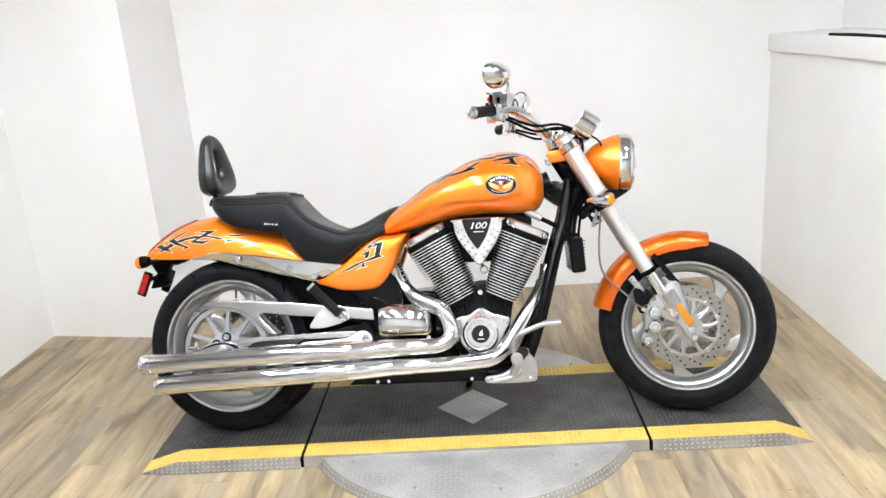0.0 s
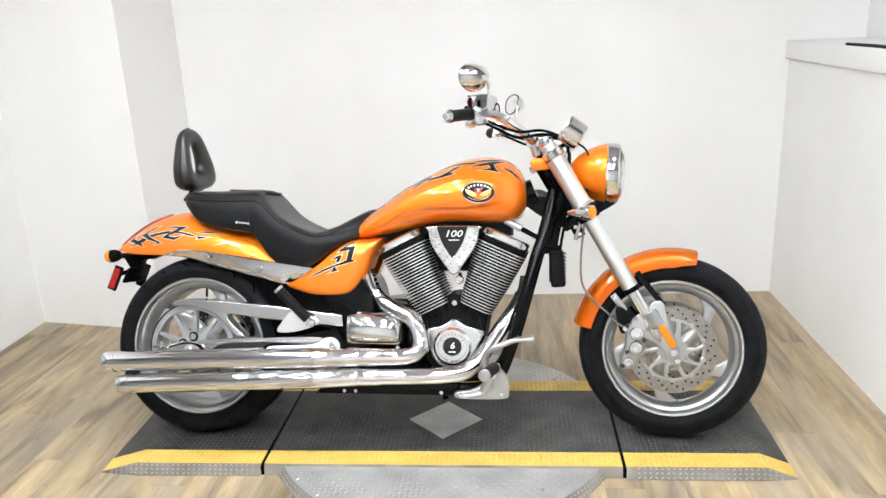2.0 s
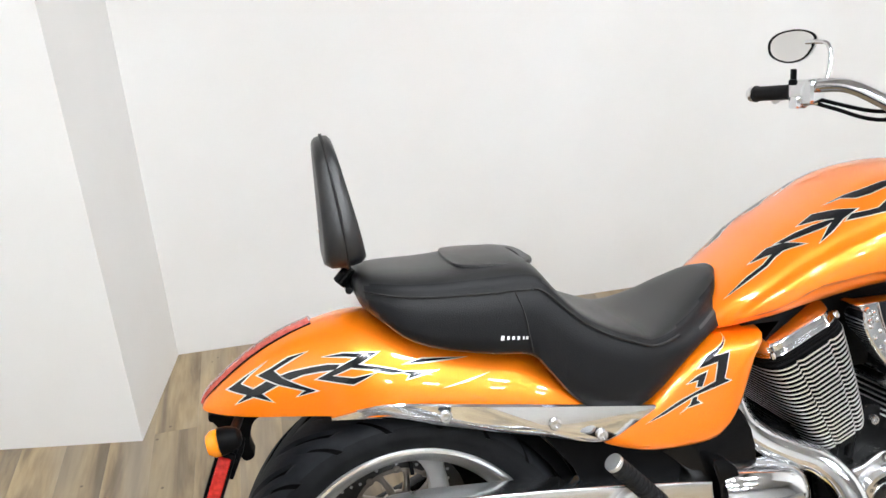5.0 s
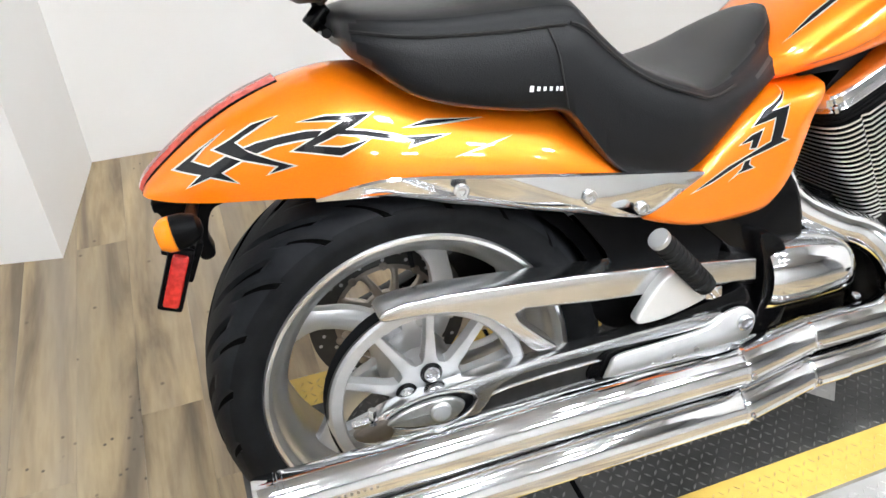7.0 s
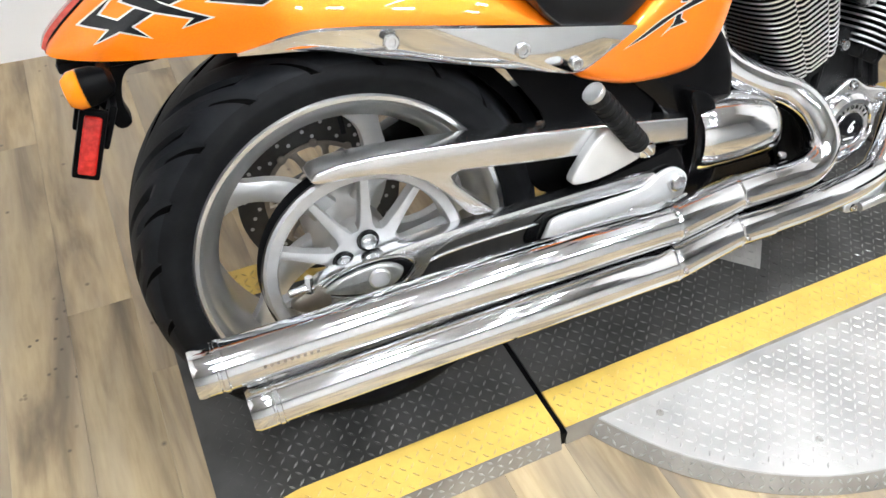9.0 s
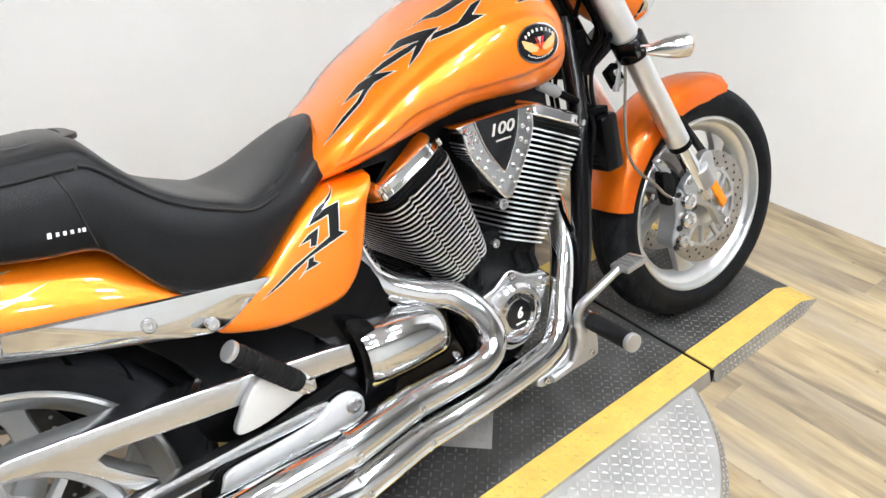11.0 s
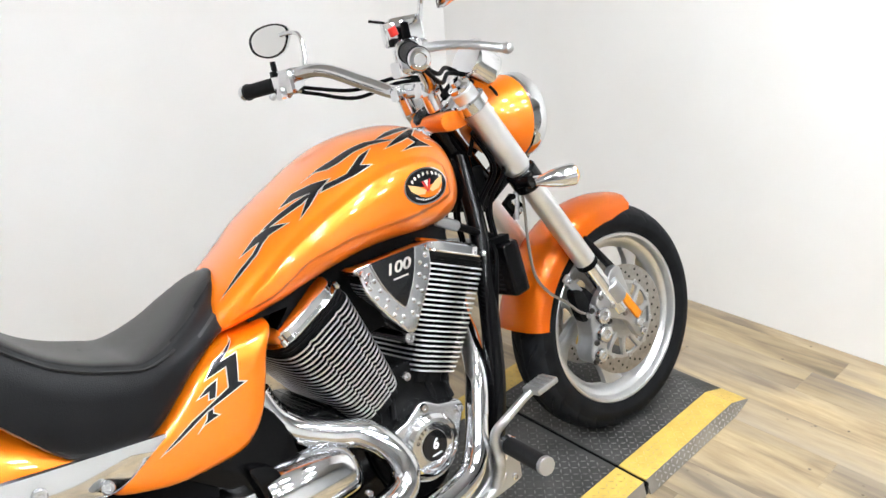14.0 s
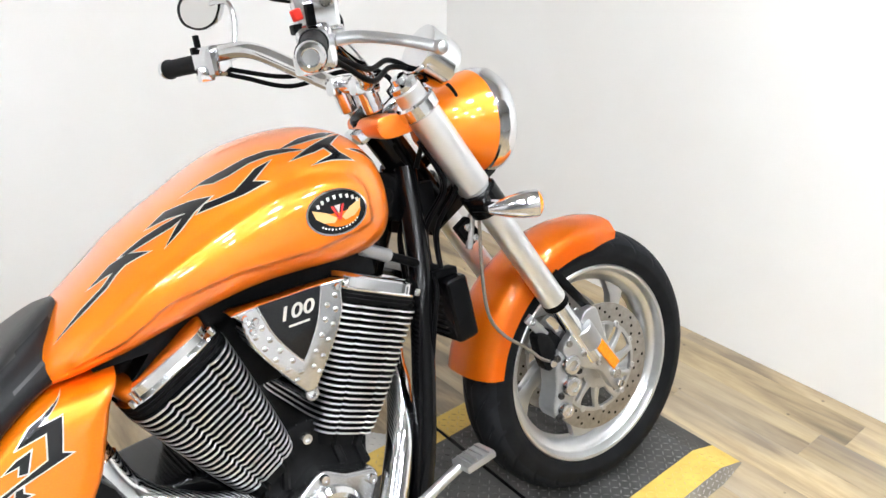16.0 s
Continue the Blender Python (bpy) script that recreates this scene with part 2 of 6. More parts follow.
# ---- mesh helpers ----
def part(name, bm, mat, parent=None, label="", smooth=35):
    """Link a bmesh as one mesh object; parent it as it stands."""
    me = bpy.data.meshes.new(name)
    bmesh.ops.recalc_face_normals(bm, faces=bm.faces)
    if smooth:
        lim = radians(smooth)
        for f in bm.faces:
            f.smooth = True
        for e in bm.edges:
            if len(e.link_faces) == 2 and e.calc_face_angle(0) > lim:
                e.smooth = False
    bm.to_mesh(me)
    bm.free()
    for mm in (mat if isinstance(mat, (list, tuple)) else [mat]):
        me.materials.append(mm)
    ob = new(name, me)
    if parent is not None:
        ob.parent = parent
    if label:
        tagged(ob, label)
    return ob


def shared(name, mesh, m, parent):
    ob = new(name, mesh)
    ob.parent = parent
    ob.matrix_basis = m
    return ob


def smooth_line(pts, per=8):
    """Catmull-Rom through the points (tuples of any length)."""
    P = [np.array(p, float) for p in pts]
    if len(P) < 3:
        return [P[0] + (P[-1] - P[0]) * i / per for i in range(per + 1)]
    P = [2 * P[0] - P[1]] + P + [2 * P[-1] - P[-2]]
    out = []
    for i in range(1, len(P) - 2):
        a, b, c, d = P[i - 1:i + 3]
        for k in range(per):
            t = k / per
            out.append(0.5 * (2 * b + (c - a) * t + (2 * a - 5 * b + 4 * c - d) * t * t + (3 * b - a - 3 * c + d) * t ** 3))
    out.append(P[-2])
    return out


def skin(rings, cap=True, closed=False):
    bm = bmesh.new()
    vs = [[bm.verts.new(p) for p in r] for r in rings]
    n = len(vs[0])
    pairs = list(zip(vs, vs[1:])) + ([(vs[-1], vs[0])] if closed else [])
    for a, b in pairs:
        for i in range(n):
            bm.faces.new((a[i], a[(i + 1) % n], b[(i + 1) % n], b[i]))
    if cap and not closed:
        bm.faces.new(vs[0])
        bm.faces.new(vs[-1])
    return bm


def tube(pts, r, seg=14, per=8, cap=True, flat=1.0, smooth=True):
    """Sweep a circle along points (x, y, z[, radius])."""
    Q = [tuple(p) + ((r,) if len(p) == 3 else ()) for p in pts]
    L = smooth_line(Q, per) if smooth else [np.array(q, float) for q in Q]
    rings = []
    up = None
    for i, q in enumerate(L):
        a, b = L[max(i - 1, 0)][:3], L[min(i + 1, len(L) - 1)][:3]
        d = Vector(b - a).normalized()
        if up is None:
            up = d.orthogonal().normalized()
        up = (up - d * up.dot(d)).normalized()
        s = d.cross(up)
        rings.append([Vector(q[:3]) + (up * math.cos(2 * math.pi * k / seg) + s * math.sin(2 * math.pi * k / seg) * flat) * q[3] for k in range(seg)])
    return skin(rings, cap)


def lathe(profile, m=None, seg=40, closed=False):
    """Turn (radius, height) pairs about the local z axis."""
    m = m or Matrix()
    rings = [[m @ Vector((r * math.cos(2 * math.pi * k / seg), r * math.sin(2 * math.pi * k / seg), h)) for k in range(seg)] for r, h in profile]
    return skin(rings, cap=not closed, closed=closed)


def axis_at(p, d):
    """A frame at p whose z axis runs along d."""
    d = Vector(d).normalized()
    return Matrix.Translation(p) @ d.to_track_quat("Z", "Y").to_matrix().to_4x4()


def rod(a, b, r, seg=14, r2=None, bev=0.0):
    a, b = Vector(a), Vector(b)
    L = (b - a).length
    r2 = r if r2 is None else r2
    e = bev or min(r, r2, L) * 0.12
    return lathe([(max(r - e, 1e-4), 0), (r, e), (r2, L - e), (max(r2 - e, 1e-4), L)], axis_at(a, b - a), seg)


def block(lx, ly, lz, m=None, bev=0.004, segs=2):
    bm = bmesh.new()
    bmesh.ops.create_cube(bm, size=1)
    for v in bm.verts:
        v.co = Vector((v.co.x * lx, v.co.y * ly, v.co.z * lz))
    if bev:
        bmesh.ops.bevel(bm, geom=list(bm.edges), offset=bev, segments=segs, profile=0.6, affect="EDGES")
    if m is not None:
        bm.transform(m)
    return bm


def plate(poly, y0, y1, bev=0.003, segs=2):
    """A polygon in the x-z plane, given thickness along y."""
    bm = bmesh.new()
    vs = [bm.verts.new((x, y0, z)) for x, z in poly]
    f = bm.faces.new(vs)
    ex = bmesh.ops.extrude_face_region(bm, geom=[f])
    for v in ex["geom"]:
        if isinstance(v, bmesh.types.BMVert):
            v.co.y = y1
    bmesh.ops.recalc_face_normals(bm, faces=bm.faces)
    if bev:
        bmesh.ops.bevel(bm, geom=list(bm.edges), offset=bev, segments=segs, profile=0.6, affect="EDGES")
    return bm


def join(*bms):
    out = bms[0]
    for b in bms[1:]:
        me = bpy.data.meshes.new("tmp")
        b.to_mesh(me)
        b.free()
        out.from_mesh(me)
        bpy.data.meshes.remove(me)
    return out


def rounded(pts, per=6):
    """A closed smooth outline through 2D points."""
    P = [np.array(p, float) for p in pts]
    n = len(P)
    out = []
    for i in range(n):
        a, b, c, d = P[i - 1], P[i], P[(i + 1) % n], P[(i + 2) % n]
        for k in range(per):
            t = k / per
            q = 0.5 * (2 * b + (c - a) * t + (2 * a - 5 * b + 4 * c - d) * t * t + (3 * b - a - 3 * c + d) * t ** 3)
            out.append((q[0], q[1]))
    return out


def bolt(p, d, r=0.007, h=0.006, hexa=False):
    m = axis_at(p, d)
    a = lathe([(r, 0), (r, h * 0.6), (r * 0.8, h), (r * 0.5, h), (r * 0.45, h * 0.55), (0.0004, h * 0.5)], m, 6 if hexa else 14)
    return a


def letters(name, text, size, m, mat, parent, depth=0.0012, shear=0.0, bold=0.0):
    cu = bpy.data.curves.new(name, "FONT")
    cu.body, cu.size, cu.extrude, cu.shear, cu.offset = text, size, depth, shear, size * bold
    cu.align_x, cu.align_y = "CENTER", "CENTER"
    tmp = new(name, cu)
    me = bpy.data.meshes.new_from_object(tmp.evaluated_get(bpy.context.evaluated_depsgraph_get()))
    bpy.data.objects.remove(tmp)
    me.transform(m)
    me.materials.clear()
    me.materials.append(mat)
    ob = new(name, me)
    ob.parent = parent
    return ob


def surface_tree(ob):
    from mathutils.bvhtree import BVHTree
    me = ob.data
    return BVHTree.FromPolygons([v.co.copy() for v in me.vertices], [tuple(p.vertices) for p in me.polygons])


def decal(name, poly, tree, mat, parent, lift=0.0007, cuts=2, side=-1, label="", slope=0.0):
    """A painted shape laid on a surface: an outline dropped on it along y, or along a line that slopes down by the given sine."""
    cs = math.sqrt(1 - slope * slope)
    aim = Vector((0, -side * cs, -slope))
    rise = Vector((0, -side * slope, cs))
    from mathutils.geometry import tessellate_polygon
    V = [Vector((x, 0, z)) for x, z in poly]
    todo = [tuple(V[k] for k in t) for t in tessellate_polygon([V])]
    tris = []
    while todo:
        a, b, c = todo.pop()
        e = max(((a - b).length, 0), ((b - c).length, 1), ((c - a).length, 2))
        if e[0] > 0.009 and len(tris) + len(todo) < 900:
            a, b, c = ((a, b, c), (b, c, a), (c, a, b))[e[1]]
            q = (a + b) / 2
            todo += [(a, q, c), (q, b, c)]
        else:
            tris.append((a, b, c))
    bm = bmesh.new()
    seen = {}

    def vert(p):
        key = (round(p.x, 5), round(p.z, 5))
        if key not in seen:
            hit, nrm, _, _ = tree.ray_cast(Vector((p.x, 0, 0)) + rise * p.z - aim, aim)
            if hit is not None:
                if nrm.dot(aim) > 0:
                    nrm = -nrm
                hit = bm.verts.new(hit + nrm * lift)
            seen[key] = hit
        return seen[key]
    for t in tris:
        vs = [vert(p) for p in t]
        if None not in vs and len(set(vs)) == 3 and bm.faces.get(vs) is None:
            bm.faces.new(vs)
    return part(name, bm, mat, parent, label, smooth=60)


def grow(poly, d):
    """Push an outline outwards by about d."""
    n = len(poly)
    area = sum(poly[i - 1][0] * poly[i][1] - poly[i][0] * poly[i - 1][1] for i in range(n))
    s = 1 if area > 0 else -1
    out = []
    for i in range(n):
        a, b, c = np.array(poly[i - 1]), np.array(poly[i]), np.array(poly[(i + 1) % n])
        u, v = (b - a) / (np.linalg.norm(b - a) + 1e-9), (c - b) / (np.linalg.norm(c - b) + 1e-9)
        n1, n2 = np.array((u[1], -u[0])) * s, np.array((v[1], -v[0])) * s
        q = n1 + n2
        k = d * min(2.2, 1 / max(0.25, np.dot(q, q) / 2) ** 0.5) / (np.linalg.norm(q) + 1e-9) * 1.0
        out.append(tuple(b + q * k))
    return out


# ---- the booth ----
X_LEFT, X_RIGHT, Y_BACK, Y_FRONT, Y_SIDE, Z_TOP = -1.385, 2.51, 1.385, -4.2, -1.3, 2.75


def slab(x0, x1, y0, y1, z0, z1, bev=0.0):
    return block(x1 - x0, y1 - y0, z1 - z0, Matrix.Translation(((x0 + x1) / 2, (y0 + y1) / 2, (z0 + z1) / 2)), bev)


def structure(name, bm, mat, label, category, smooth=30):
    ob = part(name, bm, mat, None, label, smooth)
    return tagged(ob, category=category, kind="structure")


floor = structure("floor", slab(-4.1, 5.3, Y_FRONT - 0.1, Y_BACK + 0.1, -0.08, -0.0065), CONCRETE,
                  "pale oak plank floor of the photo booth", "floor")
structure("wall_back", slab(X_LEFT - 0.1, X_RIGHT + 0.45, Y_BACK, Y_BACK + 0.1, -0.08, Z_TOP), WALL, "plain white painted wall behind the motorcycle", "wall")
structure("wall_left", slab(X_LEFT - 0.1, X_LEFT, Y_SIDE, Y_BACK, -0.08, Z_TOP), WALL, "plain white painted side wall of the booth", "wall")
structure("wall_right", slab(X_RIGHT, X_RIGHT + 0.12, Y_SIDE, Y_BACK, -0.08, 1.215), WALL, "low white painted side wall with a ledge", "wall")
structure("wall_right_upper", slab(X_RIGHT + 0.35, X_RIGHT + 0.45, Y_SIDE, Y_BACK, 1.2, Z_TOP), WALL, "white wall set back above the ledge", "wall")
# unseen wall, added to bounce light and fill the chrome reflections
structure("bounce_wall_front", slab(-4.1, 5.3, Y_FRONT - 0.1, Y_FRONT, -0.08, Z_TOP), PALE, "unseen off-white wall added to light the metal from the front", "wall")
# unseen ceiling closes the room and tones the reflections
structure("ceiling", slab(-4.1, 5.3, Y_FRONT - 0.1, Y_BACK + 0.1, Z_TOP, Z_TOP + 0.08), CEIL, "unseen ceiling, its grey set for reflections", "ceiling")
structure("trim", slab(X_RIGHT - 0.018, X_RIGHT + 0.349, Y_SIDE, Y_BACK, 1.215, 1.3, 0.004), WALL, "white cap board along the low wall", "trim")

# unseen outer walls, added to close the room and shape reflections
for name, x0, x1 in (("unseen_wall_far_left", -4.1, -4.0), ("unseen_wall_far_right", 5.2, 5.3)):
    structure(name, slab(x0, x1, Y_FRONT, Y_BACK + 0.1, -0.08, Z_TOP), DIM, "unseen grey wall added to dim the reflections", "wall")
for name, x0, x1 in (("unseen_wall_rear_left", -4.0, X_LEFT - 0.1), ("unseen_wall_rear_right", X_RIGHT + 0.45, 5.2)):
    structure(name, slab(x0, x1, Y_BACK, Y_BACK + 0.1, -0.08, Z_TOP), DIM, "unseen grey wall added to dim the reflections", "wall")


def column():
    """Boxed-out corner: a slightly turned front face and a return."""
    P = [(X_LEFT, 1.05), (-0.65, 0.92), (-0.578, 1.34), (-0.572, Y_BACK), (X_LEFT, Y_BACK)]
    bm = bmesh.new()
    lo = [bm.verts.new((x, y, 0)) for x, y in P]
    hi = [bm.verts.new((x, y, Z_TOP)) for x, y in P]
    bm.faces.new(lo)
    bm.faces.new(hi)
    for i in range(len(P)):
        bm.faces.new((lo[i - 1], lo[i], hi[i], hi[i - 1]))
    return structure("wall_column", bm, WALL, "white boxed-out corner column", "wall", 20)


column()

strip = part("cable", tube([(X_RIGHT + 0.005, 0.75, 1.304), (X_RIGHT + 0.012, 0.5, 1.306), (X_RIGHT + 0.0, 0.2, 1.304), (X_RIGHT + 0.01, -0.3, 1.306)], 0.007, 8), PLASTIC)
tagged(strip, "black cable lying along the white ledge", "cable")


def ceiling_lamps():
    """Flush square LED panels in a metal rim."""
    first = None
    spots = [(x, y) for y in (-0.7, -1.75, -2.85) for x in (-0.5, 0.3, 1.1, 1.9)]
    for x, y in spots:
        if first is None:
            lamp = new("ceiling_lamp")
            s = 0.11
            rim = join(*[block(a, b, 0.03, Matrix.Translation((cx, cy, -0.015)), 0.003) for a, b, cx, cy in
                         ((2 * s + 0.04, 0.02, 0, s + 0.01), (2 * s + 0.04, 0.02, 0, -s - 0.01), (0.02, 2 * s, s + 0.01, 0), (0.02, 2 * s, -s - 0.01, 0))])
            part("frame", rim, SATIN, lamp)
            part("diffuser", block(2 * s, 2 * s, 0.01, Matrix.Translation((0, 0, -0.012)), 0.002), LAMP, lamp)
            tagged(lamp, "lit square white panel lamp in the ceiling", "ceiling lamp", "ceiling lamps")
            lamp.matrix_basis = pose(x, y, Z_TOP)
            first = lamp
        else:
            copy_thing(first, pose(x, y, Z_TOP))


ceiling_lamps()


# ---- mesh panel leaning on the side wall ----
def mesh_panel():
    """Dark wooden frame with white backing and diamond wire mesh, local x along its width, z up."""
    thing = new("mesh_panel")
    tagged(thing, "dark wooden framed panel with white wire mesh against the wall", "panel")
    W, H, t = 1.5, 1.24, 0.062
    for name, lx, lz, cx, cz in (("frame_rail", W, t, W / 2, t / 2), ("frame_rail", W, t, W / 2, H - t / 2),
                                 ("frame_stile", t, H - 2 * t, t / 2, H / 2), ("frame_stile", t, H - 2 * t, W - t / 2, H / 2)):
        ob = part(name, block(lx, 0.03, lz, Matrix.Translation((cx, 0, cz)), 0.004), DARK_WOOD, thing)
        for k in range(5):
            q = (k + 0.5) / 5
            px, pz = (q * W, cz) if lx > lz else (cx, t + q * (H - 2 * t))
            part("screw", bolt((px, -0.015, pz), (0, -1, 0), 0.007, 0.003), SATIN, ob)
    part("backing", block(W - 2 * t + 0.02, 0.004, H - 2 * t + 0.02, Matrix.Translation((W / 2, 0.012, H / 2)), 0), BACKER, thing)
    verts, faces = [], []
    x0, x1, z0, z1, p = t, W - t, t, H - t, 0.028

    def wire(ax, az, bx, bz):
        d = Vector((bx - ax, 0, bz - az)).normalized()
        n = Vector((-d.z, 0, d.x)) * 0.0012
        b = len(verts)
        for (px, pz) in ((ax, az), (bx, bz)):
            for oy, s in ((-0.002, 0), (0.001, 1), (0.001, -1)):
                verts.append((px + n.x * s, oy, pz + n.z * s))
        faces.extend([(b, b + 1, b + 4, b + 3), (b, b + 3, b + 5, b + 2)])

    w, h, slope = x1 - x0, z1 - z0, 0.62
    for sgn in (1, -1):
        c = -slope * w
        while c < h + slope * w:
            # line z = c + sgn * slope * x, kept within the opening
            xs = []
            for zz in (0.0, h):
                xs.append((zz - c) / (sgn * slope))
            lo, hi = max(0, min(xs)), min(w, max(xs))
            if hi - lo > 0.01:
                wire(x0 + lo, z0 + c + sgn * slope * lo, x0 + hi, z0 + c + sgn * slope * hi)
            c += p
    me = bpy.data.meshes.new("wire_mesh")
    me.from_pydata(verts, [], faces)
    me.materials.append(WIRE)
    ob = new("wire_mesh", me)
    ob.parent = thing
    tagged(ob, "grey diamond wire mesh", kind="stuff")
    return thing


panel = mesh_panel()
# the panel stands along the wall, slightly tilted
panel.matrix_basis = Matrix.Translation((-1.362, 0.262, 0.13)) @ pose(0, 0, 0, 0, 0, 90) @ pose(0, 0, 0, 0, 1.4, 0) @ Matrix.Translation((-1.5, 0, 0))

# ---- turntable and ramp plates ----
# darker tan base colour carries the floor's reflection on the skirts
TREAD_GREY = material("tread plate aluminium tinted tan", (0.4, 0.375, 0.335), 0.46, 0.6, color2=(0.27, 0.25, 0.225), scale=9)
LUG_ALU = material("bright worn tread lugs", (0.62, 0.61, 0.595), 0.4, 0.72, color2=(0.46, 0.455, 0.44), scale=11)
CX, CY, CR = 0.885, -0.05, 0.615
PY0, PY1, PZ = -0.352, 0.262, 0.04


def lugs(name, region, z, mat, parent, pitch=0.0176, ln=0.0078, wd=0.0024, tilt=None, clip=None):
    """Raised tread lugs in a basket pattern; tilt maps (x, y) to the surface."""
    verts, faces = [], []
    x0, x1, y0, y1 = region
    ny = int((y1 - y0) / pitch)
    nx = int((x1 - x0) / pitch)
    for i in range(nx):
        for j in range(ny):
            cx, cy = x0 + (i + 0.5) * pitch, y0 + (j + 0.5) * pitch
            if clip and not clip(cx, cy):
                continue
            a = radians(45 if (i + j) % 2 else -45)
            c, s = math.cos(a), math.sin(a)
            b = len(verts)
            for u, v, h in ((-ln, 0, 0), (0, -wd, 0), (ln, 0, 0), (0, wd, 0), (-ln * 0.55, 0, 1), (ln * 0.55, 0, 1)):
                px, py = cx + u * c - v * s, cy + u * s + v * c
                q = tilt(px, py) if tilt else (px, py, z)
                verts.append((q[0], q[1], q[2] + (0.0021 if h else 0.0)))
            faces.extend([(b, b + 1, b + 5, b + 4), (b + 1, b + 2, b + 5), (b + 2, b + 3, b + 4, b + 5), (b + 3, b, b + 4)])
    me = bpy.data.meshes.new(name)
    me.from_pydata(verts, [], faces)
    me.materials.append(mat)
    ob = new(name, me)
    ob.parent = parent
    return tagged(ob, kind="stuff")


def turntable():
    thing = new("turntable")
    tagged(thing, "round silver tread plate turntable on the floor", "turntable")
    m = Matrix.Translation((CX, CY, 0))
    part("table_top", lathe([(CR - 0.006, 0.004), (CR, 0.008), (CR, 0.029), (CR - 0.002, 0.031), (0.001, 0.031)], m, 96), TREAD_ALU, thing)
    part("skirt", lathe([(CR - 0.01, 0.001), (CR + 0.021, 0.001), (CR + 0.0215, 0.003), (CR + 0.0005, 0.0285), (CR - 0.01, 0.0285)], m, 96, closed=True), TREAD_GREY, thing, "sloping turntable edge tinted with the floor's reflection")
    lugs("tread", (CX - CR, CX + CR, CY - CR, CY + CR), 0.031, LUG_ALU, thing, clip=lambda x, y: 0.1 < math.hypot(x - CX, y - CY) < CR - 0.015 and (y < PY0 - 0.014 or y > PY1 + 0.014))
    lugs("tread", (0.0, 2 * math.pi * CR, 0.0, 0.034), 0, LUG_ALU, thing, pitch=0.0168, ln=0.0072, wd=0.0023,
         tilt=lambda a, q: (CX + (CR + 0.0012 + 0.62 * q) * math.cos(a / CR), CY + (CR + 0.0012 + 0.62 * q) * math.sin(a / CR), 0.0285 - 0.75 * q + 0.0006))
    for k in range(12):
        a = 2 * math.pi * (k + 0.3) / 12
        part("screw", bolt((CX + (CR - 0.07) * math.cos(a), CY + (CR - 0.07) * math.sin(a), 0.031), (0, 0, 1), 0.007, 0.003), STEEL, thing)
    return thing


turntable()


